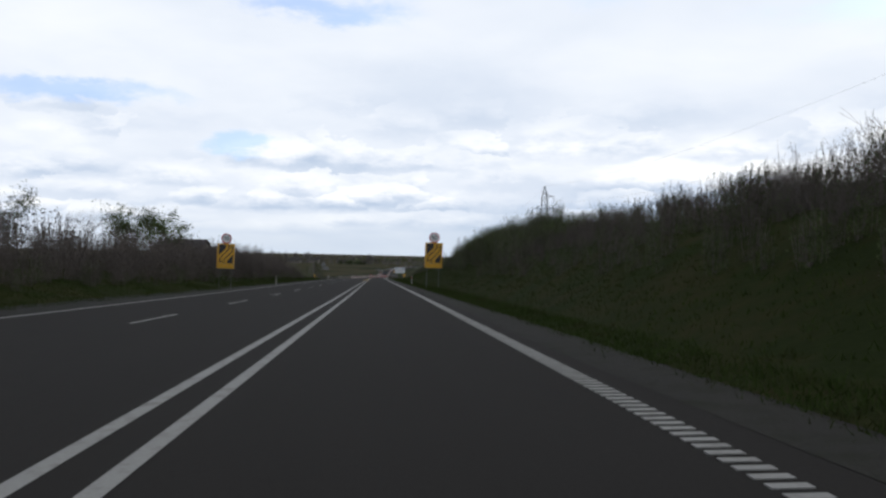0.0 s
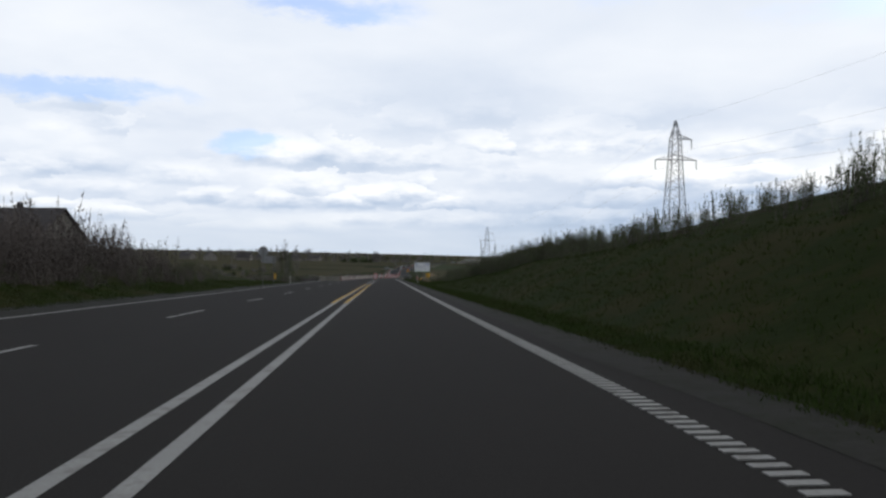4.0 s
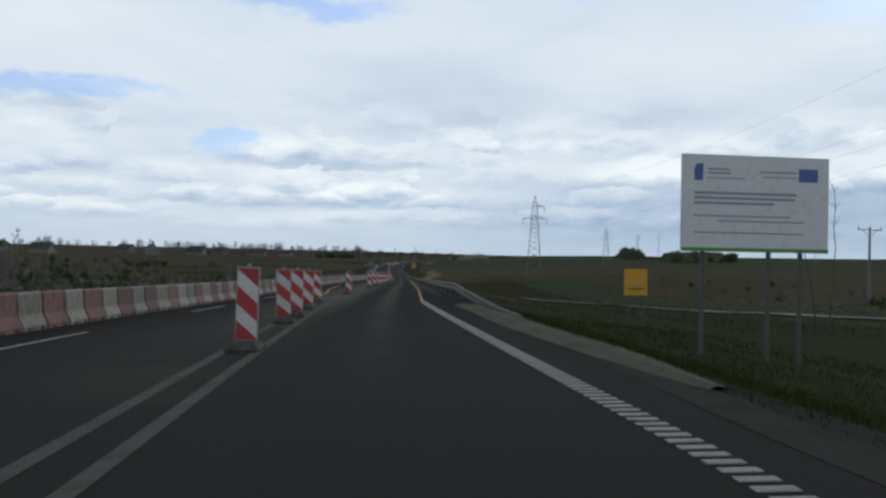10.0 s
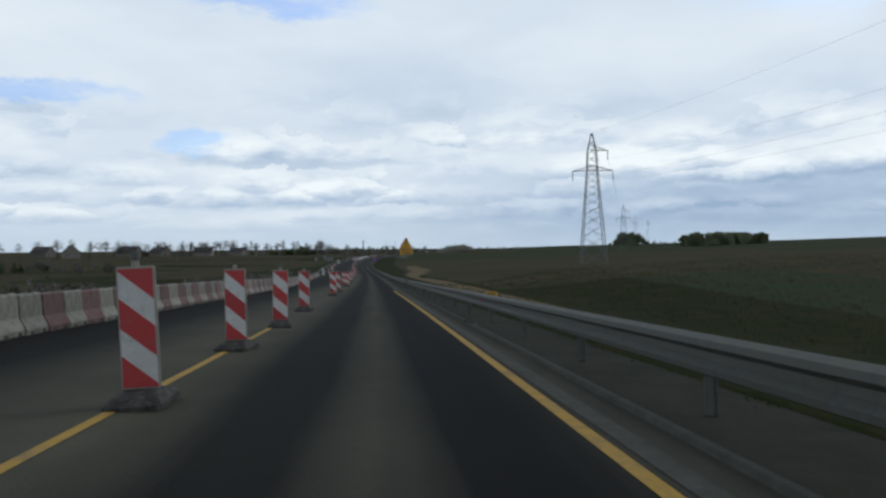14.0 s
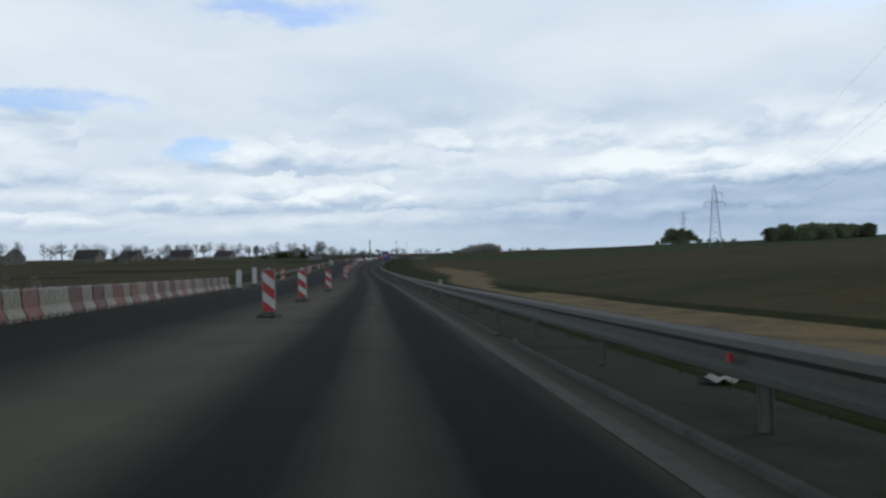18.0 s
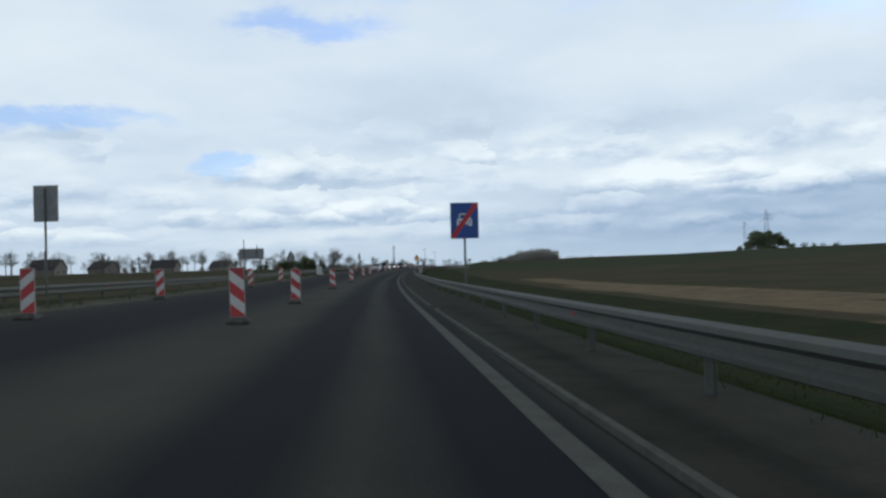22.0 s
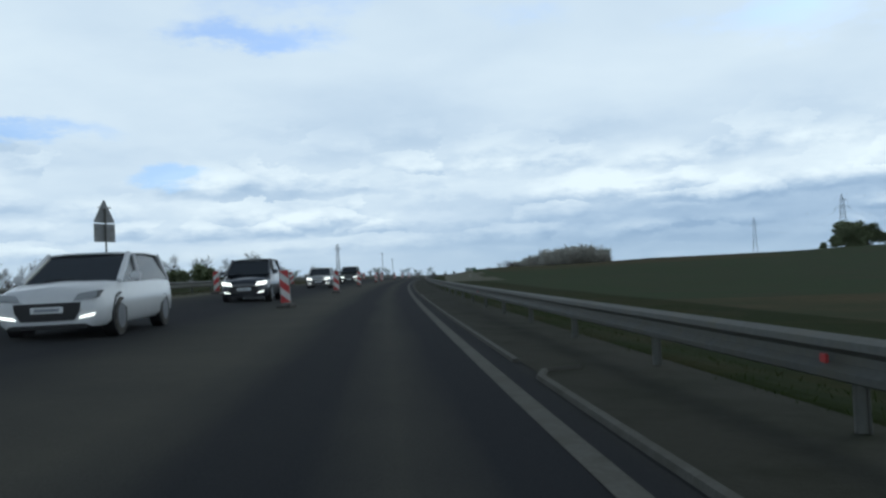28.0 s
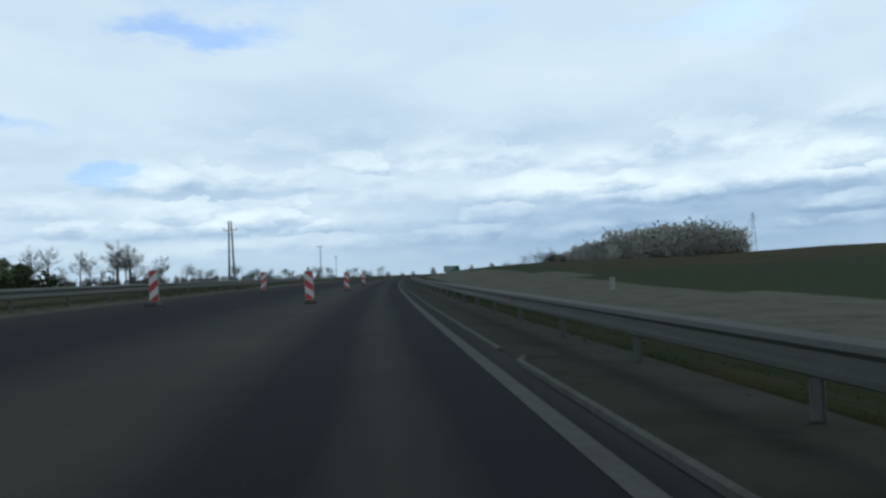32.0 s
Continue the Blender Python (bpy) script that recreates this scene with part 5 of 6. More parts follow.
def round_tree(seed, h, label):
    """A bare tree with a rounded crown of fine twigs."""
    g = Growth(seed)
    r = g.rnd
    top = Vector((r.gauss(0, .2), r.gauss(0, .2), h * 0.62))
    g.tube(Vector((0, 0, -0.5)), top, h * 0.020, h * 0.009, 6, False)
    wx, wz = h * r.uniform(0.25, 0.31), h * r.uniform(0.35, 0.38)
    for i in range(24):
        a, e = r.uniform(0, 6.28), math.asin(r.uniform(-0.45, 1.0))
        k = r.uniform(0.6, 1.0)
        tip = Vector((math.cos(a) * math.cos(e) * wx * k, math.sin(a) * math.cos(e) * wx * k, h * 0.60 + math.sin(e) * wz * k))
        base = Vector((0, 0, min(h * 0.58, max(h * 0.22, tip.z - h * r.uniform(0.08, 0.2)))))
        mid = base.lerp(tip, 0.5) + Vector((0, 0, h * 0.02))
        g.tube(base, mid, h * 0.0048, h * 0.003, 4, False)
        g.tube(mid, tip, h * 0.003, h * 0.0012, 4, False)
        for _ in range(14):
            p = mid.lerp(tip, r.uniform(-0.2, 1.05))
            d = (Vector((r.gauss(0, .8), r.gauss(0, .8), r.gauss(.3, .6))) + (tip - base).normalized()).normalized()
            q = p + d * h * r.uniform(0.04, 0.10)
            g.tube(p, q, h * 0.0018, h * 0.0011, 3, True)
            for _ in range(2):
                e2 = (d + Vector((r.gauss(0, .6), r.gauss(0, .6), r.gauss(.1, .5)))).normalized()
                s0 = p.lerp(q, r.uniform(.3, 1.0))
                g.tube(s0, s0 + e2 * h * r.uniform(0.025, 0.06), h * 0.0012, h * 0.0008, 3, True)
    return g.plant("tree", label, "tree", "bark", "hazed_grey_twig", "village trees")


def birch_tree(seed, h):
    """A slender straight birch with short rising twigs."""
    g = Growth(seed)
    r = g.rnd
    p, rad = Vector((0, 0, -0.4)), h * 0.0095
    for i in range(12):
        q = Vector((r.gauss(0, .012) * h, r.gauss(0, .012) * h, h * (i + 1) / 12))
        g.tube(p, q, rad, rad * 0.86, 6, False)
        z = (i + 1) / 12
        for _ in range(5 if z > 0.28 else 0):
            a = r.uniform(0, 6.28)
            d = Vector((math.cos(a), math.sin(a), r.uniform(0.9, 1.8))).normalized()
            l = h * (0.05 + 0.22 * (1.05 - z))
            m = q + d * l
            g.tube(q, m, h * 0.0028, h * 0.0013, 3, True)
            for _ in range(7):
                b = q.lerp(m, r.uniform(0.35, 1.0))
                e = (d + Vector((r.gauss(0, .6), r.gauss(0, .6), r.gauss(-.1, .5)))).normalized()
                g.tube(b, b + e * l * r.uniform(0.25, 0.5), h * 0.0013, h * 0.0007, 3, True)
        p, rad = q, rad * 0.86
    return g.plant("tree", "slender pale birch with thin bare twigs", "tree", "pale_bark", "hazed_grey_twig", "birches")


def sapling_tree(seed, h, leaves, label):
    """A straight young tree: short rising branches that carry small leaves."""
    g = Growth(seed)
    r = g.rnd
    p, rad = Vector((0, 0, -0.4)), 0.035
    for i in range(14):
        z = (i + 1) / 14
        q = Vector((r.gauss(0, .012) * h, r.gauss(0, .012) * h, h * z))
        g.tube(p, q, rad, rad * 0.88, 6, False)
        for _ in range(3 if z > 0.25 else 0):
            a = r.uniform(0, 6.28)
            d = Vector((math.cos(a), math.sin(a), r.uniform(0.7, 1.6))).normalized()
            l = h * (0.05 + 0.24 * (1.03 - z)) * r.uniform(0.6, 1.2)
            g.tube(q, q + d * l, 0.010, 0.004, 3, True)
            for _ in range(leaves):
                g.leaf(q + d * l * r.uniform(0.2, 1.1) + Vector((r.gauss(0, 1), r.gauss(0, 1), r.gauss(0, 1))) * 0.06, r.uniform(0.04, 0.085))
        p, rad = q, rad * 0.88
    return g.plant("tree", label, "tree", "bark", "dark_leaf", "saplings")


def shoot_shrub(seed, h, stems, leaf, label, joints=4, sprays=7, size=1.0):
    """Upright leafy shoots out of one stool."""
    g = Growth(seed)
    r = g.rnd
    for _ in range(stems):
        a, o = r.uniform(0, 6.28), r.uniform(0, 0.42)
        p = Vector((math.cos(a) * o, math.sin(a) * o, -0.15))
        d = Vector((math.cos(a) * r.uniform(0, .22), math.sin(a) * r.uniform(0, .22), 1)).normalized()
        tall, rad = h * r.uniform(0.55, 1.0), 0.010
        for i in range(joints):
            d = (d + Vector((r.gauss(0, .06), r.gauss(0, .06), 0.05))).normalized()
            q = p + d * tall / joints
            g.tube(p, q, rad, rad * 0.72, 3, True)
            for _ in range(sprays):
                k = r.random()
                w = 0.13 * (1.1 - (i + k) / joints)
                g.leaf(p.lerp(q, k) + Vector((r.gauss(0, w), r.gauss(0, w), r.gauss(0.03, .05))), size * r.uniform(0.028, 0.055))
            p, rad = q, rad * 0.72
    g.tube(Vector((0, 0, -.3)), Vector((0, 0, 0.1)), 0.08, 0.05, 6, False)
    return g.plant("shrub", label, "shrub", "twig", leaf, "bank shrubs")


PLANTS = {
    "bare_tree": [make_tree(s, 7.5, 0.52, 2, 0, 0, "bark", "dark_leaf", "bare dark deciduous tree with fine twigs", "bare trees", 0.1, 1, 4) for s in (1, 2)],
    "bud_tree": [make_tree(s, 7.5, 0.55, 2, 4, 0.13, "bark", "spring_leaf", "spreading tree with sparse new spring leaves", "budding trees", 0.1, 1, 3) for s in (3, 4)],
    "leafy_tree": [make_tree(s, 7.0, 0.62, 2, 13, 0.30, "bark", "grove_leaf", "dense dark green tree on the field", "leafy trees", 0.05, 1, 3) for s in (5, 6)],
    "village_tree": [round_tree(s, 12.0, "tall haze-grey bare tree with a rounded crown on the skyline") for s in (26, 27, 28, 31)],
    "birch": [birch_tree(s, 7.0) for s in (7, 8, 34)],
    "sapling": [sapling_tree(s, 4.5, 24, "slim young roadside tree with dense small leaves") for s in (9, 10, 35)],
    "whip": [sapling_tree(s, 4.5, 3, "staked young tree with a few dry leaves") for s in (36, 37)],
    "bare_shrub": [make_tree(s, 2.7, 0.42, 2, 0, 0, "twig", "dark_leaf", "bare brown thicket shrub on the bank", "bank shrubs", 0.3, 14, 2, 0.02) for s in (11, 12, 13)],
    "green_shrub": [shoot_shrub(s, 2.4, 32, "spring_leaf", "green willow shrub of upright leafy shoots on the bank", 4, 13, 0.72) for s in (14, 15, 16)],
    "dark_shrub": [shoot_shrub(s, 2.2, 32, "dark_leaf", "dark green shrub of upright shoots beside the road", 4, 13, 0.75) for s in (17, 18, 22)],
    "brush": [shoot_shrub(s, 2.0, 17, "twig", "bare brush", 2, 6, 1.05) for s in (43, 44, 45)],
    "shoots": [shoot_shrub(s, 1.6, 13, "dark_leaf", "young shoots", 2, 11, 1.12) for s in (40, 41, 42)],
    "scrub": [make_tree(s, 2.4, 0.5, 1, 7, 0.105, "twig", "dark_leaf", "dark scrub", "scrub bushes", 0.12, 4, 2, 0.02) for s in (19, 23)],
    "thorn": [make_tree(s, 2.6, 0.42, 1, 2, 0.10, "twig", "twig", "bare scrub", "scrub bushes", 0.25, 5, 2, 0.02) for s in (24, 25)],
    "far_scrub": [make_tree(s, 2.4, 0.55, 1, 6, 0.25, "twig", "dark_leaf", "far scrub", "scrub bushes", 0.12, 4, 1, 0.02) for s in (32, 33)],
    # far scrub of the paled twigs, its haze carried by the colour
    "haze": [make_tree(s, 2.6, 0.55, 1, 6, 0.22, "twig", "hazed_grey_twig", "haze-grey scrub", "scrub bushes", 0.15, 4, 1, 0.02) for s in (29, 30)],
    "hedge": [make_tree(s, 2.8, 0.5, 1, 11, 0.17, "twig", "blossom", "pale hedge", "hedge shrubs", 0.15, 4, 1, 0.02) for s in (20, 21)],
}
HEIGHT = {p.name: max(v.co.z for ch in p.children for v in ch.data.vertices) for row in PLANTS.values() for p in row}
_first = {}
_green = random.Random(77)


def grow(kind, p, tall, flat=1.0):
    """One plant of about the height tall, in metres."""
    g = _green
    proto = PLANTS[kind][g.randrange(len(PLANTS[kind]))]
    size = tall / HEIGHT[proto.name]
    m = Matrix.LocRotScale(p, Euler((g.gauss(0, 0.04), g.gauss(0, 0.04), g.uniform(0, 6.28))), None)
    if proto.name in _first:
        ob = copy_thing(proto, m)
    else:
        _first[proto.name], ob = True, proto
        ob.matrix_basis = m
    k = size * g.uniform(0.92, 1.08)
    ob.scale = (k, k, k * flat)
    return ob


def place_xy(x, y, lift=0.0):
    i = int(np.argmin((PX - x) ** 2 + (PY - y) ** 2))
    h = HEAD[i]
    u = (x - PX[i]) * math.cos(h) - (y - PY[i]) * math.sin(h)
    return Vector((x, y, ground_z(float(SS[i]), float(u)) + lift))


SCATTER = {}


def scatter(patch, kind, p, tall):
    """Remember one bush of a thicket that nobody could count."""
    SCATTER.setdefault(patch, []).append((kind, p, tall * _green.uniform(0.85, 1.15), _green.uniform(0, 6.28)))


def build_scatter(patch, name, label):
    verts, faces, mats, slots = [], [], [], []
    base = 0
    for kind, p, tall, turn in SCATTER[patch]:
        proto = PLANTS[kind][_green.randrange(len(PLANTS[kind]))]
        size = tall / HEIGHT[proto.name]
        m = np.array(Matrix.LocRotScale(p, Euler((0, 0, turn)), (size, size, size)))
        for ch in proto.children:
            me = ch.data
            co = np.empty(len(me.vertices) * 3)
            me.vertices.foreach_get("co", co)
            co = co.reshape(-1, 3) @ m[:3, :3].T + m[:3, 3]
            mat = me.materials[0]
            if mat not in slots:
                slots.append(mat)
            lp = np.empty(len(me.loops), dtype=np.int32)
            me.loops.foreach_get("vertex_index", lp)
            verts.append(co)
            faces.append(lp.reshape(-1, 4) + base)
            mats.append(np.full(len(me.polygons), slots.index(mat), dtype=np.int32))
            base += len(co)
    verts, faces, mats = np.concatenate(verts), np.concatenate(faces), np.concatenate(mats)
    me = bpy.data.meshes.new(name)
    me.vertices.add(len(verts))
    me.vertices.foreach_set("co", verts.ravel())
    me.loops.add(faces.size)
    me.loops.foreach_set("vertex_index", faces.ravel())
    me.polygons.add(len(faces))
    me.polygons.foreach_set("loop_start", np.arange(0, faces.size, 4, dtype=np.int32))
    for mat in slots:
        me.materials.append(mat)
    me.polygons.foreach_set("material_index", mats)
    me.update(calc_edges=True)
    tagged(new(name, me), label, "scrub", kind="stuff")


def wild(patch, kinds, s0, s1, u0, u1, n, size):
    for i in range(n):
        s = s0 + (s1 - s0) * (i + _green.random()) / n
        scatter(patch, _green.choice(kinds), at(s, _green.uniform(u0, u1)), size * _green.uniform(0.7, 1.25))


def thicket(kinds, s0, s1, u0, u1, n, size):
    for i in range(n):
        s = s0 + (s1 - s0) * (i + _green.random()) / n
        u = _green.uniform(u0, u1)
        grow(_green.choice(kinds), at(s, u), size * _green.uniform(0.78, 1.14))


# cutting on the near side: brown thorn scrub, then willow
thicket(["bare_shrub"], -6, 50, 8.5, 15, 60, 1.5)
thicket(["green_shrub"], 47, 64, 8.5, 15, 44, 1.75)
thicket(["green_shrub", "dark_shrub"], 60, 82, 9.5, 15, 50, 2.9)
thicket(["green_shrub", "green_shrub", "dark_shrub"], 62, 102, 9.0, 15, 92, 2.6)
thicket(["green_shrub", "dark_shrub"], 98, 112, 10.0, 15, 24, 1.5)
wild("near", ["shoots"], 146, 170, 9.5, 14, 170, 1.45)
wild("near", ["shoots"], 106, 150, 9.5, 15, 150, 0.95)
wild("near", ["shoots"], 168, 184, 9.0, 14, 120, 1.6)
wild("near", ["shoots"], 182, 196, 9.0, 14, 80, 1.45)
thicket(["dark_shrub", "dark_shrub", "dark_shrub", "bare_shrub"], 190, 217, 8.8, 13, 64, 1.85)
wild("near", ["shoots"], 48, 106, 8.0, 14.5, 230, 1.5)
wild("near", ["shoots"], 146, 176, 8.5, 14.5, 190, 1.25)
wild("near", ["shoots"], 172, 216, 8.0, 13.5, 190, 1.2)
wild("near", ["brush", "shoots"], -12, 54, 6.6, 12, 260, 0.8)
wild("near", ["thorn", "brush"], -20, 60, 12, 24, 80, 1.4)
wild("near", ["shoots"], 50, 74, 7.5, 10.5, 34, 0.9)
wild("near", ["shoots"], 60, 106, 13, 20, 50, 1.3)
wild("near", ["shoots"], 186, 218, 8.0, 16, 90, 1.2)
wild("near", ["brush", "shoots"], -8, 56, 9.5, 17, 300, 1.25)
# far side bank
wild("near", ["brush"], -8, 152, -17.5, -14.0, 330, 2.2)
wild("near", ["brush"], 78, 135, -19, -14.6, 110, 2.9)
wild("near", ["brush", "brush", "brush", "thorn"], -10, 154, -24, -15.5, 260, 2.6)
wild("near", ["brush", "shoots"], -10, 158, -15, -13.2, 200, 1.0)
wild("near", ["shoots", "brush"], 150, 172, -20, -14.2, 26, 1.3)
wild("near", ["shoots", "brush"], 208, 262, -26, -14.5, 120, 1.7)
wild("near", ["shoots"], 160, 215, -34, -22, 40, 1.0)
# scrub on the low ground beyond the barriers
wild("far", ["far_scrub", "haze", "haze", "thorn"], 240, 340, -60, -14.5, 360, 1.5)
wild("far", ["haze", "far_scrub"], 300, 500, -60, -14, 190, 1.3)
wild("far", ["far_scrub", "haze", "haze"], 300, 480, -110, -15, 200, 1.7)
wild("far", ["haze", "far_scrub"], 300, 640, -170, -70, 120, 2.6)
wild("far", ["far_scrub", "haze"], 262, 380, 44, 140, 160, 0.9)
wild("far", ["thorn", "haze"], 262, 400, 20, 60, 60, 0.5)
for s, u, k, h in ((72, -21, "bud_tree", 5.2), (76, -21.5, "bud_tree", 5.4), (85, -21.5, "bud_tree", 6.2), (66, -23, "bare_tree", 5.0), (141, -38, "bud_tree", 9.5), (133, -41, "bud_tree", 8.5),
                   (95, -24, "bare_tree", 4.8), (52, -22, "bud_tree", 4.2)):
    grow(k, at(s, u), h)
for s, u, k, h in ((212.6, -16.5, "sapling", 4.6), (209, -17.3, "sapling", 3.6), (227, -16.8, "sapling", 6.0), (225, -17.3, "birch", 7.0), (232, -16.7, "sapling", 6.4), (234, -15.9, "sapling", 5.6),
                   (237, -17, "birch", 4.5), (260, -20.3, "birch", 9.0), (259, -18.3, "birch", 7.8), (258, -20.0, "birch", 6.0), (292, -26, "birch", 5.6), (298, -27, "birch", 5.2),
                   (275, -24, "bud_tree", 4.0), (305, -30, "sapling", 4.4), (312, -32, "sapling", 4.0)):
    grow(k, at(s, u), h)


def staked_tree(s, u, h, bare, lean=0.0):
    p = at(s, u)
    if bare:
        g = Growth(int(s * 7))
        p0, r0 = Vector((0, 0, -0.3)), 0.034
        for i in range(8):
            p1 = Vector((g.rnd.gauss(0, .035), g.rnd.gauss(0, .035), h * (i + 1) / 8))
            g.tube(p0, p1, r0, r0 * 0.86, 6, False)
            if i > 3:
                for _ in range(i - 2):
                    d = Vector((g.rnd.gauss(0, .4), g.rnd.gauss(0, .4), 1)).normalized()
                    g.tube(p1, p1 + d * g.rnd.uniform(.2, .5), 0.008, 0.004, 3, True)
            p0, r0 = p1, r0 * 0.86
        ob = g.plant("tree", "thin bare sapling pole above the scrub", "tree", "bark", "dark_leaf", "sapling poles")
        ob.matrix_basis = pose(p.x, p.y, p.z, 0, lean, s * 31 % 360)
        if not 210 < s < 224:
            return
    else:
        grow("whip", p, h * 0.95)
    ob = thing("tree_stakes", "three wooden stakes with a cross bar round a young tree", "tree stakes", "tree stakes")
    for i in range(3):
        a = i * 2.094 + 0.4
        bm = bmesh.new()
        rod(bm, (math.cos(a) * .35, math.sin(a) * .35, -.3), (math.cos(a) * .35, math.sin(a) * .35, 1.25), .035, 7)
        part("stake", bm, "bark", ob)
        b = a + 2.094
        bm = bmesh.new()
        rod(bm, (math.cos(a) * .35, math.sin(a) * .35, 1.1), (math.cos(b) * .35, math.sin(b) * .35, 1.1), .025, 6)
        part("cross_bar", bm, "bark", ob)
    ob.matrix_basis = pose(p.x, p.y, p.z, 0, 0, s * 13 % 360)


for s, u, h, bare, lean in ((200.3, 13.9, 4.9, False, 0), (204.5, 13.3, 5.0, False, 0), (213, 14.0, 6.2, True, 1), (219.5, 14.4, 5.2, True, 9), (229, 14.0, 4.3, True, 8),
                            (262, 14.5, 4.6, True, 12), (264, 16, 5.2, True, 3), (192, 13.5, 4.4, False, 0), (196, 14.5, 4.2, True, 5)):
    staked_tree(s, u, h, bare, lean)

# far trees: a clump on the hill, a wood, a blossoming hedge and the village's rows
for x, y, h in ((231, 972, 7.0), (235, 974, 10.5), (238, 976, 12.5), (242, 974, 11.0), (245, 977, 13.0), (248, 974, 11.5), (252, 976, 8.5), (256, 975, 7.0), (227, 973, 4.0), (260, 976, 4.5)):
    grow("leafy_tree", place_xy(x, y, -0.8), h)
for i in range(26):
    grow("leafy_tree", place_xy(203 + 1.7 * i + _green.uniform(-1, 1), 772 + _green.uniform(-6, 10), -2.6), _green.uniform(9.0, 11.0))
for k, off, wide, h in ((0.04, 0, 2.4, 1.7), (0.16, 1, 3.0, 2.4), (0.26, -1, 3.2, 3.2), (0.36, 1, 3.6, 3.9), (0.46, -1.5, 3.8, 4.4), (0.57, 1, 4.2, 4.9), (0.68, -1, 4.4, 5.2), (0.79, 1.5, 4.2, 5.4), (0.88, 0, 4.4, 5.3), (0.97, -1, 3.6, 4.4)):
    cx, cy = 71.5 + 19.5 * k, 888 - 17 * k + off
    for i in range(int(16 + 8 * wide)):
        a, q = _green.uniform(0, 6.28), math.sqrt(_green.random())
        dome = h * (0.30 + 0.70 * math.sqrt(max(0.0, 1 - q * q)))
        scatter("hedge", "hedge" if k > 0.1 and _green.random() < 0.85 else "thorn", place_xy(cx + wide * q * math.cos(a), cy + wide * q * math.sin(a), -0.3), dome)
for i in range(26):
    scatter("hedge", "thorn", place_xy(_green.uniform(67, 82), 887 + _green.uniform(-5, 6)), _green.uniform(0.9, 2.4))
for x, y, h in ((91.6, 870, 4.6),):
    grow("leafy_tree", place_xy(x, y, -0.8), h)
ROWS_OF_TREES = [(-210, 1180, -70, 1090, 20, "village_tree", 14), (-70, 985, -4, 1010, 15, "village_tree", 11.0), (-40, 905, -15, 945, 12, "far_scrub", 4.5), (-14, 996, -5, 1004, 4, "village_tree", 12.5),
                 (-32, 930, -22, 944, 5, "leafy_tree", 6.5), (-150, 900, -80, 975, 18, "village_tree", 11.5), (-230, 820, -150, 900, 16, "village_tree", 11.5), (-330, 780, -230, 830, 12, "bud_tree", 9),
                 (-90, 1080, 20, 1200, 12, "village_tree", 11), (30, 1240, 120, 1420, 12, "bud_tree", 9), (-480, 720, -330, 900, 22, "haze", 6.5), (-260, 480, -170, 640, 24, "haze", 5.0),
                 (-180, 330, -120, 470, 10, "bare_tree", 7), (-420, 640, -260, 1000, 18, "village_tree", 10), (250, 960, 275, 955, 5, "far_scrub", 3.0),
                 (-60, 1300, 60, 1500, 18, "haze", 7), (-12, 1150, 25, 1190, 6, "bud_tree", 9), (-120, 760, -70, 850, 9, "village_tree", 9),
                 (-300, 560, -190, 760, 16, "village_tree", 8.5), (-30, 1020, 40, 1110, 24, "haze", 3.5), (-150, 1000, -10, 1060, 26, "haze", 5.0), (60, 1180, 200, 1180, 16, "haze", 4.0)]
for x0, y0, x1, y1, n, kind, h in ROWS_OF_TREES:
    for i in range(n):
        k = (i + _green.uniform(-0.3, 0.3)) / max(1, n - 1)
        p = place_xy(x0 + (x1 - x0) * k + _green.uniform(-5, 5), y0 + (y1 - y0) * k + _green.uniform(-8, 8))
        if kind in ("far_scrub", "haze"):
            scatter("far", kind, p, h)
        else:
            grow(kind, p, h * _green.uniform(0.75, 1.15))
build_scatter("near", "bank_scrub", "low tangled scrub on the banks of the cutting")
build_scatter("far", "field_scrub", "dark and haze-grey low scrub on the fields and the skyline")
build_scatter("hedge", "blossom_hedge", "rounded grey-white blossoming hedge on a mound")
for proto in [p for row in PLANTS.values() for p in row if p.name not in _first]:
    for o in (*proto.children, proto):
        bpy.data.objects.remove(o)


def blades(name, label, spans, n, h, material, seed):
    """Grass tufts as single bent blades, scattered between two lines beside the road."""
    g = random.Random(seed)
    verts, faces = [], []
    total_len = sum(b - a for a, b, _, _ in spans)
    for s0, s1, u0, u1 in spans:
        tufts = int(n * (s1 - s0) / total_len / 7)
        for _ in range(tufts):
            s, k = g.uniform(s0, s1), g.random()
            u = (u0(s) if callable(u0) else u0) * (1 - k) + (u1(s) if callable(u1) else u1) * k
            c = at(s, u)
            for _ in range(7):
                a, q = g.uniform(0, 6.28), h * g.uniform(0.5, 1.3)
                base = c + Vector((g.gauss(0, .12), g.gauss(0, .12), -0.03))
                w = Vector((math.cos(a), math.sin(a), 0)) * 0.011
                tip = base + Vector((g.gauss(0, .7), g.gauss(0, .7), 1)).normalized() * q
                i = len(verts)
                verts += [base - w, base + w, tip]
                faces.append((i, i + 1, i + 2))
    me = bpy.data.meshes.new(name)
    me.from_pydata(verts, [], faces)
    me.materials.append(M[material])
    tagged(new(name, me), label, "grass", kind="stuff")


blades("verge_grass", "short dark green grass tufts on the verge and the bank", [(-8, 262, 3.3, 4.4), (-8, 262, 4.0, 10.0), (-8, 220, -14.5, -11.2)], 420000, 0.13, "blade", 5)
blades("rail_grass", "dark green grass behind the guard rail", [(266, 820, 3.32, 4.3)], 120000, 0.12, "blade", 6)


blades("field_grass", "rough olive and straw-coloured grass tufts on the fields", [(262, 420, 5.0, 26.0), (262, 420, 12.0, 50.0)], 60000, 0.26, "straw", 9)
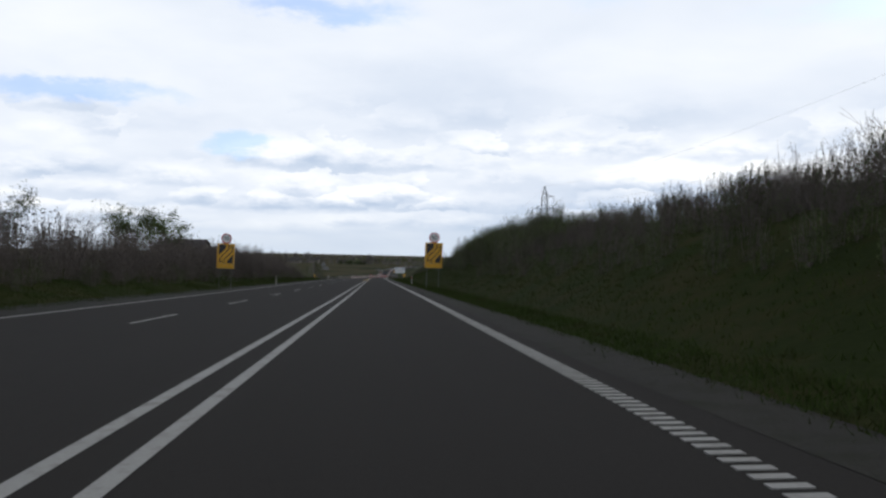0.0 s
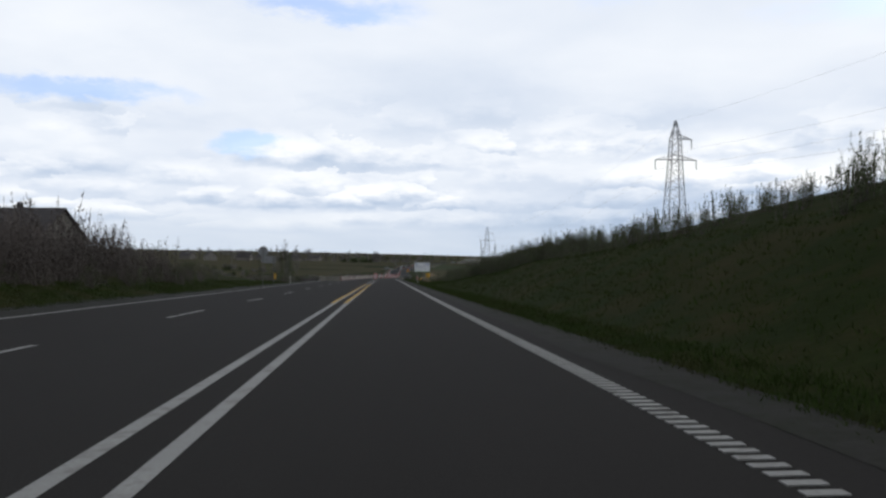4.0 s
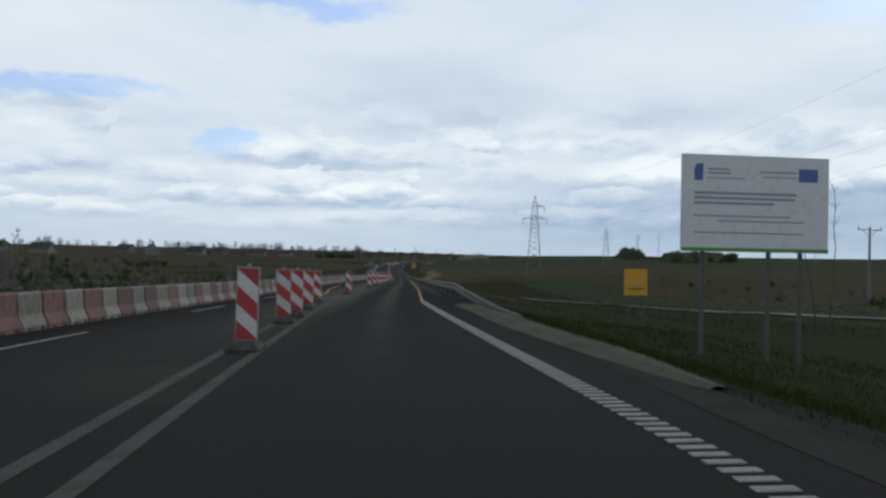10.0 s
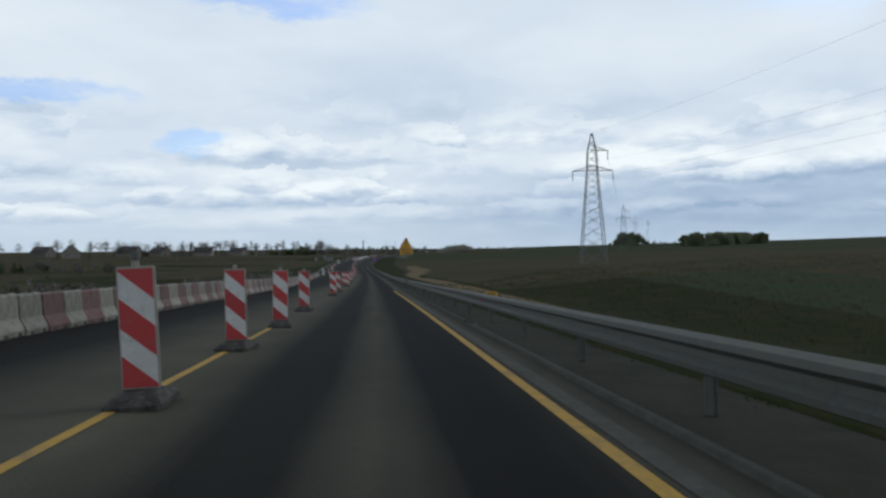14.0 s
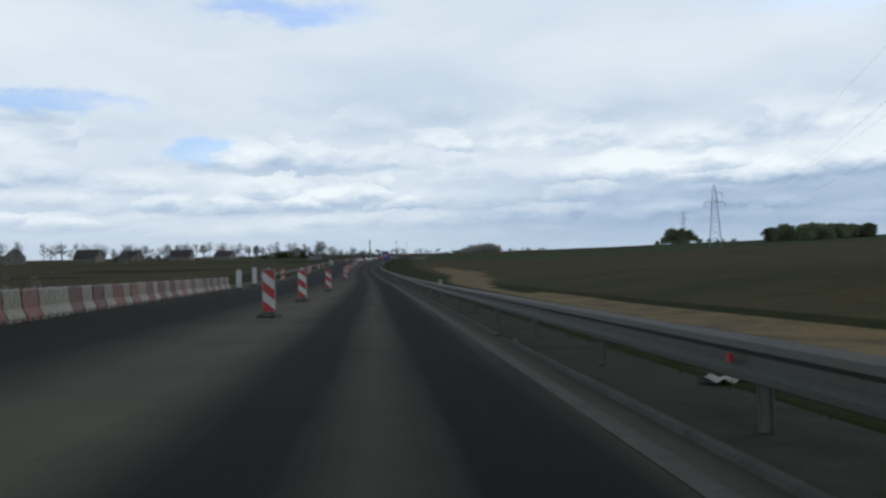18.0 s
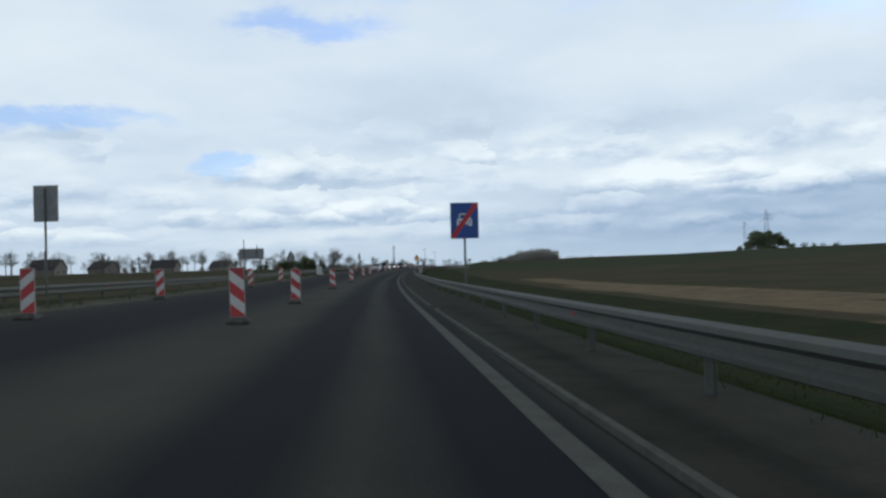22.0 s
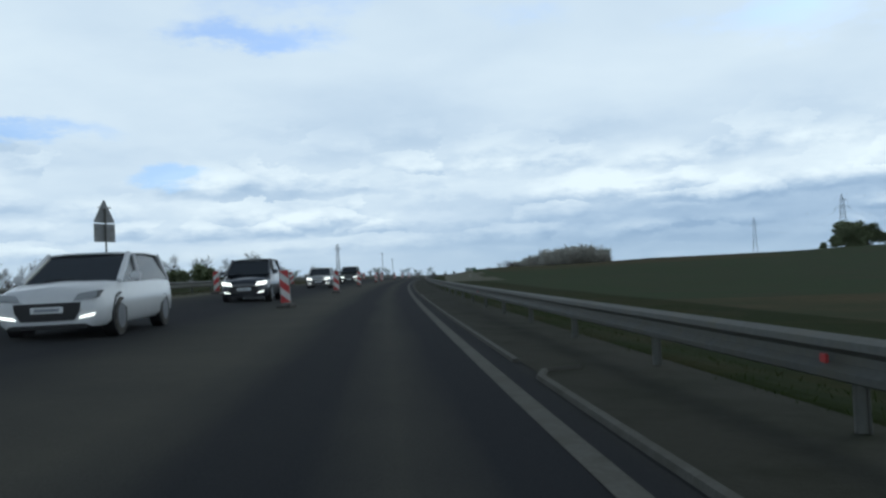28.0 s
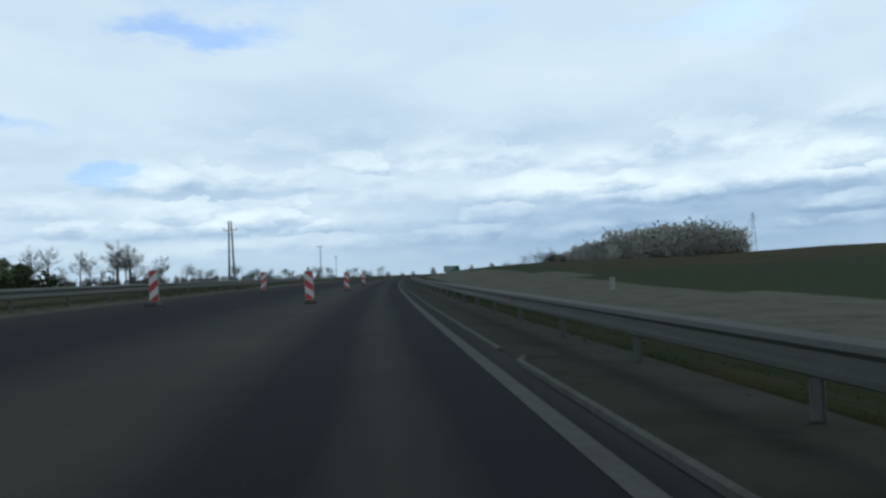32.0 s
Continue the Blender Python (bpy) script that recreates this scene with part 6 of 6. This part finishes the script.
blades("dry_grass", "dry straw-coloured grass along the far guard rail", [(496, 830, -10.8, -9.5)], 40000, 0.16, "straw", 8)


# ---- pylons, poles and wires ----
M["pylon_steel"] = surface("pylon_steel", (0.14, 0.145, 0.15), (0.24, 0.245, 0.25), 0.6, 3, 0.5, 0.0, metal=0.4)
M["insulator"] = surface("insulator", (0.03, 0.035, 0.035), (0.07, 0.075, 0.075), 0.4, 6, 1, 0.0)
M["pole_concrete"] = surface("pole_concrete", (0.13, 0.125, 0.115), (0.23, 0.225, 0.21), 0.9, 6, 0.8, 0.2)


def pylon(x, y, top, turn, label):
    p = place_xy(x, y)
    hgt = top - p.z
    ob = thing("pylon", label, "pylon", "power line pylons")
    half = lambda z: np.interp(z, [0, hgt - 6.2, hgt - 2.9, hgt], [2.1, .85, .7, .08])
    corners = [(-1, -1), (1, -1), (1, 1), (-1, 1)]
    levels = [hgt * k for k in (-.02, .10, .20, .29, .37, .44, .50, .56, .61, .66, .715, .77, .83, .89, .945, 1.0)]
    for cx, cy in corners:
        bm = bmesh.new()
        for z0, z1 in ((0, 1 - 6.2 / hgt), (1 - 6.2 / hgt, 1 - 2.9 / hgt), (1 - 2.9 / hgt, 1.0)):
            a, b = half(z0 * hgt), half(z1 * hgt)
            rod(bm, (cx * a, cy * a, z0 * hgt - (.5 if z0 == 0 else 0)), (cx * b, cy * b, z1 * hgt), .075, 4)
        part("leg", bm, "pylon_steel", ob)
    bm = bmesh.new()
    for z0, z1 in zip(levels, levels[1:]):
        a, b = half(max(0, z0)), half(z1)
        for i in range(4):
            (x0, y0), (x1, y1) = corners[i], corners[(i + 1) % 4]
            rod(bm, (x0 * a, y0 * a, z0), (x1 * b, y1 * b, z1), .035, 3)
            rod(bm, (x1 * a, y1 * a, z0), (x0 * b, y0 * b, z1), .035, 3)
    tagged(part("bracing", bm, "pylon_steel", ob), kind="stuff")
    for z, x0, x1 in ((hgt - 6.2, -3.2, 3.4), (hgt - 2.9, 0, 2.6)):
        bm = bmesh.new()
        for cy in (-.5, .5):
            rod(bm, (x0, cy * .2, z), (0, cy, z + .1), .05, 4)
            rod(bm, (0, cy, z + .1), (x1, cy * .2, z), .05, 4)
            if x0:
                rod(bm, (x0, 0, z), (0, cy, z + .85), .04, 4)
            rod(bm, (0, cy, z + .85), (x1, 0, z), .04, 4)
        tagged(part("arm", bm, "pylon_steel", ob), kind="stuff")
        for q in (x0, x1):
            if q:
                bm = bmesh.new()
                rod(bm, (q, 0, z), (q, 0, z - 1.5), .07, 6)
                part("insulator", bm, "insulator", ob)
    ob.matrix_basis = pose(x, y, p.z, 0, 0, turn)
    return [Matrix(ob.matrix_basis) @ Vector(v) for v in ((-3.2, 0, hgt - 7.7), (3.4, 0, hgt - 7.7), (2.6, 0, hgt - 4.4), (0, 0, hgt))]


HOOKS = [pylon(44.6, -60, 27.0, 0, "tall grey steel lattice pylon"), pylon(45.3, 219, 20.4, 0, "tall grey steel lattice pylon above the bank"),
         pylon(45.8, 456.7, 11.4, -10, "tall grey steel lattice pylon on the field"), pylon(134.8, 688, 11.4, -22, "grey steel lattice pylon far over the field"),
         pylon(262, 1010, 18.0, -22, "small distant steel lattice pylon"), pylon(400, 1330, 26.0, -22, "small distant steel lattice pylon")]


def wires():
    for k, name in enumerate(("conductor", "conductor", "conductor", "earth_wire")):
        verts, faces = [], []
        for a, b in zip(HOOKS, HOOKS[1:]):
            p, q = a[k], b[k]
            n = 22
            for i in range(n + 1):
                w = i / n
                c = p.lerp(q, w) - Vector((0, 0, 4 * w * (1 - w) * (p - q).length * 0.022))
                j = len(verts)
                verts += [c + Vector((0.009, 0, 0)), c + Vector((-0.005, 0, 0.008)), c + Vector((-0.005, 0, -0.008))]
                if i:
                    for e in range(3):
                        g = (e + 1) % 3
                        faces.append((j - 3 + e, j - 3 + g, j + g, j + e))
        me = bpy.data.meshes.new(name)
        me.from_pydata(verts, [], faces)
        me.materials.append(M["pole_concrete"])
        tagged(new("power_line", me), "thin dark power line between the pylons", "power line", "power lines")


wires()


def pole(x, y, top, legs, arm, label):
    p = place_xy(x, y)
    hgt = top - p.z
    ob = thing("power_pole", label, "pole", "power poles")
    for q in ((-.45, .45) if legs == 2 else (0,)):
        bm = bmesh.new()
        rod(bm, (q, 0, -1), (q * .45, 0, hgt), .2, 8, .11)
        part("shaft", bm, "pole_concrete", ob)
    bm = bmesh.new()
    box(bm, -arm, arm, -.06, .06, hgt - (.45 if legs == 1 else 1.5), hgt - (.33 if legs == 1 else 1.38), 0.01)
    part("cross_arm", bm, "pylon_steel", ob)
    for q in (-arm * .92, 0, arm * .92):
        bm = bmesh.new()
        z = hgt - (.33 if legs == 1 else 1.38)
        rod(bm, (q, 0, z), (q, 0, z + .3), .06, 7)
        part("insulator", bm, "insulator", ob)
    for k in (-1, 1):
        bm = bmesh.new()
        z = hgt - (.45 if legs == 1 else 1.5)
        rod(bm, (k * arm * .55, 0, z), (0, 0, z - .9), .03, 5)
        part("brace", bm, "pylon_steel", ob)
    ob.matrix_basis = pose(x, y, p.z, 0, 0, 10)


pole(61.4, 330, -.5, 1, 1.8, "single pole with a wide cross arm in the field")
pole(22.5, 906, -.6, 2, 1.1, "twin-legged concrete power pole on the skyline")
pole(47.5, 1052, .6, 1, 1.0, "concrete power pole on the skyline")
pole(66, 1200, .8, 1, 1.0, "distant concrete power pole on the skyline")
pole(-72, 731, -4.4, 1, 1.0, "concrete power pole near the houses")
pole(-44, 823, -3.3, 1, 1.0, "concrete power pole near the trees")
pole(-100, 640, -4.0, 1, 1.0, "concrete power pole by the village")
pole(186, 560, -1.0, 1, 1.2, "single pole far over the field")

# ---- houses ----
M["roof_tile"] = surface("roof_tile", (0.040, 0.036, 0.036), (0.080, 0.068, 0.064), 0.85, 6, 0.6, 0.3, piece=0.25)
M["render_wall"] = surface("render_wall", (0.16, 0.145, 0.125), (0.27, 0.25, 0.22), 0.9, 8, 0.6, 0.1, piece=0.3)
M["dark_glass"] = surface("dark_glass", (0.012, 0.014, 0.016), (0.03, 0.034, 0.038), 0.15, 4, 0.6, 0.0)
M["frame_white"] = surface("frame_white", (0.5, 0.5, 0.48), (0.62, 0.62, 0.6), 0.6, 8, 1, 0.0)


def house(x, y, w, d, eave, ridge, turn, label):
    p = place_xy(x, y)
    ob = thing("house", label, "house", "village houses")
    bm = bmesh.new()
    plate(bm, [(-w / 2, -1.0), (w / 2, -1.0), (w / 2, eave), (0, ridge - .15), (-w / 2, eave)], -d / 2, d / 2)
    part("wall", bm, "render_wall", ob)
    for k in (-1, 1):
        bm = bmesh.new()
        plate(bm, [(k * (w / 2 + .5), eave - .33), (k * (w / 2 + .5), eave - .15), (0, ridge + .12), (0, ridge - .08)], -d / 2 - .45, d / 2 + .45)
        part("roof", bm, "roof_tile", ob)
    bm = bmesh.new()
    box(bm, w * .12, w * .12 + .6, d * .1, d * .1 + .6, ridge - 1.4, ridge + .9, 0.03)
    part("chimney", bm, "roof_tile", ob)
    for side in (-1, 1):
        for i in range(2):
            for z in (1.0, 3.4) if eave > 4 else (1.0,):
                xx = (i - .5) * w * .45
                bm = bmesh.new()
                box(bm, xx - .6, xx + .6, side * d / 2 - .06, side * d / 2 + .06, z, z + 1.35, 0.02)
                fr = part("window", bm, "frame_white", ob)
                bm = bmesh.new()
                box(bm, xx - .5, xx + .5, side * d / 2 - .075, side * d / 2 + .075, z + .1, z + 1.25)
                part("pane", bm, "dark_glass", fr)
    ob.matrix_basis = pose(x, y, p.z, 0, 0, turn)


house(-47, 203, 10, 12, 5.0, 9.3, 74, "dark roofed house behind the roadside scrub")
house(-136, 902, 11, 13, 3.2, 7.6, 80, "low house with a dark tiled roof")
house(-124, 944, 10, 12, 3.2, 7.0, 60, "low house with a dark tiled roof and pale gable")
house(-92, 938, 10, 12, 2.6, 6.4, 85, "low house with a dark tiled roof")
house(-160, 860, 10, 13, 3.4, 7.8, 20, "house with a steep dark tiled roof")
house(-215, 800, 12, 13, 3.2, 7.2, 85, "low house with a dark tiled roof")
house(-258, 840, 12, 12, 4.4, 8.4, 30, "two-storey house with a dark roof")
house(-190, 900, 11, 12, 3.0, 7.0, 70, "low house with a dark tiled roof")
house(-75, 1000, 10, 11, 2.8, 6.2, 75, "low house with a dark tiled roof")


# ---- cars in the oncoming lane ----
M["white_car"] = surface("white_car", (0.62, 0.63, 0.64), (0.70, 0.71, 0.72), 0.35, 5, 1, 0.0, clear=0.6)
M["silver_car"] = surface("silver_car", (0.30, 0.30, 0.29), (0.38, 0.38, 0.37), 0.35, 5, 1, 0.0, metal=0.6, clear=0.5)
M["dark_car"] = surface("dark_car", (0.018, 0.022, 0.030), (0.03, 0.034, 0.044), 0.3, 5, 1, 0.0, clear=0.7)
M["green_car"] = surface("green_car", (0.022, 0.025, 0.024), (0.035, 0.038, 0.036), 0.35, 5, 1, 0.0, clear=0.6)
M["car_glass"] = surface("car_glass", (0.012, 0.015, 0.018), (0.022, 0.026, 0.030), 0.08, 4, 0.6, 0.0)
M["black_trim"] = surface("black_trim", (0.012, 0.012, 0.013), (0.026, 0.026, 0.028), 0.55, 20, 2, 0.1)
M["lamp_glass"] = surface("lamp_glass", (0.45, 0.47, 0.50), (0.6, 0.62, 0.65), 0.1, 10, 2, 0.0, metal=0.5)
M["alloy"] = surface("alloy", (0.22, 0.22, 0.23), (0.34, 0.34, 0.35), 0.35, 10, 2, 0.0, metal=0.8)
M["headlamp"] = bpy.data.materials.new("headlamp")
M["headlamp"].use_nodes = True
_b = M["headlamp"].node_tree.nodes["Principled BSDF"]
_b.inputs["Emission Color"].default_value, _b.inputs["Emission Strength"].default_value = (1, 0.95, 0.85, 1), 2.2


def car(paint, label, s, u, length, width, height, bonnet, tail, lit, plate_w=.5):
    """A car that faces the viewer. Stations run from the nose (y = 0) to the tail."""
    ob = thing("car", label, "car", "oncoming cars")
    hw = width / 2
    belt = height * 0.62
    # y, half width, sill height, belt height
    st = [(0.0, .76, .24, .62), (.05, .86, .19, .73), (.25, .94, .18, .80), (.7, .985, .19, .88), (bonnet, 1.0, .19, belt + .02), (length * .5, 1.0, .19, belt + .03), (length * .75, 1.0, .20, belt + .05),
          (length - .35, .98, .22, belt + .05), (length - .08, .92, .28, belt), (length, .84, .36, belt - .12)]
    bm = bmesh.new()
    rows = []
    for y, k, lo, hi in st:
        w = hw * k
        rows.append([bm.verts.new(v) for v in ((-w * .86, y, lo), (-w * .97, y, lo + .08), (-w, y, (lo + hi) / 2), (-w * .96, y, hi - .06), (-w * .86, y, hi), (0, y, hi + (.05 if y < bonnet else .02)), (w * .86, y, hi),
                                                 (w * .96, y, hi - .06), (w, y, (lo + hi) / 2), (w * .97, y, lo + .08), (w * .86, y, lo))])
    for a, b in zip(rows, rows[1:]):
        for i in range(10):
            bm.faces.new((a[i], a[i + 1], b[i + 1], b[i]))
    bm.faces.new(rows[0][::-1])
    bm.faces.new(rows[-1])
    bmesh.ops.recalc_face_normals(bm, faces=bm.faces)
    part("body", bm, paint, ob, smooth=True)
    # cabin: glass under a roof
    y0, y1, y2, y3 = bonnet - .15, bonnet + .75, length - tail - .35, length - tail
    bm = bmesh.new()
    cab = []
    for y, w, z in ((y0, hw * .90, belt + .01), (y1, hw * .765, height - .05), (y2, hw * .75, height - .05), (y3, hw * .84, belt + .03)):
        cab.append([bm.verts.new((-w, y, z)), bm.verts.new((w, y, z))])
    lowl = [bm.verts.new((q * hw * .9, y, belt)) for y in (y0 + .05, y3 - .02) for q in (-1, 1)]
    for a, b in zip(cab, cab[1:]):
        bm.faces.new((a[0], a[1], b[1], b[0]))
    bm.faces.new((lowl[0], cab[0][0], cab[1][0], cab[2][0], cab[3][0], lowl[2]))
    bm.faces.new((lowl[1], lowl[3], cab[3][1], cab[2][1], cab[1][1], cab[0][1]))
    bmesh.ops.recalc_face_normals(bm, faces=bm.faces)
    part("glazing", bm, "car_glass", ob)
    bm = bmesh.new()
    grid = []
    for k in range(5):
        y = y1 - .03 + (y2 - y1 + .06) * k / 4
        z = height - .05 + .05 * math.sin(math.pi * (k + .6) / 5.2)
        grid.append([bm.verts.new((q * hw * .80, y, z - (.03 if abs(q) == 1 else 0))) for q in (-1, -.5, 0, .5, 1)])
    for a, b in zip(grid, grid[1:]):
        for i in range(4):
            bm.faces.new((a[i], a[i + 1], b[i + 1], b[i]))
    geom = bmesh.ops.extrude_face_region(bm, geom=list(bm.faces))["geom"]
    bmesh.ops.translate(bm, verts=[g for g in geom if isinstance(g, bmesh.types.BMVert)], vec=(0, 0, .03))
    bmesh.ops.recalc_face_normals(bm, faces=bm.faces)
    part("roof", bm, paint, ob, smooth=True)
    for k in (-1, 1):
        for (ya, wa, za), (yb, wb, zb) in (((y0, .91, belt + .01), (y1, .785, height - .035)), ((y2 - .05, .77, height - .035), (y3, .86, belt + .03)), ((length * .48, .90, belt + .02), (length * .48 + .03, .78, height - .035))):
            bm = bmesh.new()
            rod(bm, (k * hw * wa, ya, za), (k * hw * wb, yb, zb), .05, 6)
            part("pillar", bm, paint, ob)
        bm = bmesh.new()
        box(bm, k * (hw + .10) - .09, k * (hw + .10) + .09, bonnet + .12, bonnet + .24, belt + .02, belt + .17, 0.03)
        part("mirror", bm, paint, ob)
        bm = bmesh.new()
        plate(bm, [(k * hw * .45, .60), (k * hw * .86, .64), (k * hw * .90, .76), (k * hw * .55, .72)] if k > 0 else [(k * hw * .55, .72), (k * hw * .90, .76), (k * hw * .86, .64), (k * hw * .45, .60)], -.015, .25)
        part("headlight", bm, "headlamp" if lit else "lamp_glass", ob)
        bm = bmesh.new()
        plate(bm, [(k * hw * .55, .32), (k * hw * .80, .36), (k * hw * .82, .40), (k * hw * .58, .36)], -.01, .2)
        part("day_light", bm, "headlamp", ob)
        for y in (.85, length - .85):
            w = hw - .02
            bm = bmesh.new()
            rod(bm, (k * (w - .19), y, .315), (k * (w + .01), y, .315), .315, 22)
            ty = part("tyre", bm, "rubber", ob)
            bm = bmesh.new()
            rod(bm, (k * (w + .008), y, .315), (k * (w + .02), y, .315), .21, 18)
            part("rim", bm, "alloy", ty)
            bm = bmesh.new()
            rod(bm, (k * (w - .22), y, .35), (k * (w - .005), y, .35), .37, 22)
            part("wheel_arch", bm, "black_trim", ob)
    bm = bmesh.new()
    plate(bm, [(-hw * .46, .30), (hw * .46, .30), (hw * .56, .44), (hw * .58, .58), (-hw * .58, .58), (-hw * .56, .44)], -.02, .2)
    part("grille", bm, "black_trim", ob)
    bm = bmesh.new()
    box(bm, -plate_w / 2, plate_w / 2, -.035, -.02, .42, .52, 0.004)
    pl = part("number_plate", bm, "sign_white", ob)
    face("plate_bar", rect(-plate_w * .38, plate_w * .38, .445, .495), -.0355, "text_grey", pl)
    bm = bmesh.new()
    box(bm, -hw * .7, hw * .7, -.02, .06, .17, .23, 0.02)
    part("lower_lip", bm, "black_trim", ob)
    bm = bmesh.new()
    rod(bm, (-hw * .5, bonnet - .1, belt + .05), (hw * .1, bonnet + .02, belt + .09), .012, 5)
    part("wiper", bm, "black_trim", ob)
    ob.matrix_basis = stand(s, u, 0.002)
    return ob


car("white_car", "clean white estate car with running lights in the oncoming lane", 673.2, -5.4, 4.45, 1.78, 1.44, 1.15, .25, False)
car("dark_car", "dark blue family car in the oncoming lane", 690.3, -5.3, 4.4, 1.8, 1.62, 1.0, .15, True)
car("silver_car", "silver estate car with headlights on", 717.2, -5.2, 4.4, 1.74, 1.45, 1.15, .15, True)
car("green_car", "dark boxy off-road car with headlights on", 743.8, -5.1, 4.5, 1.84, 1.76, 1.05, .1, True)
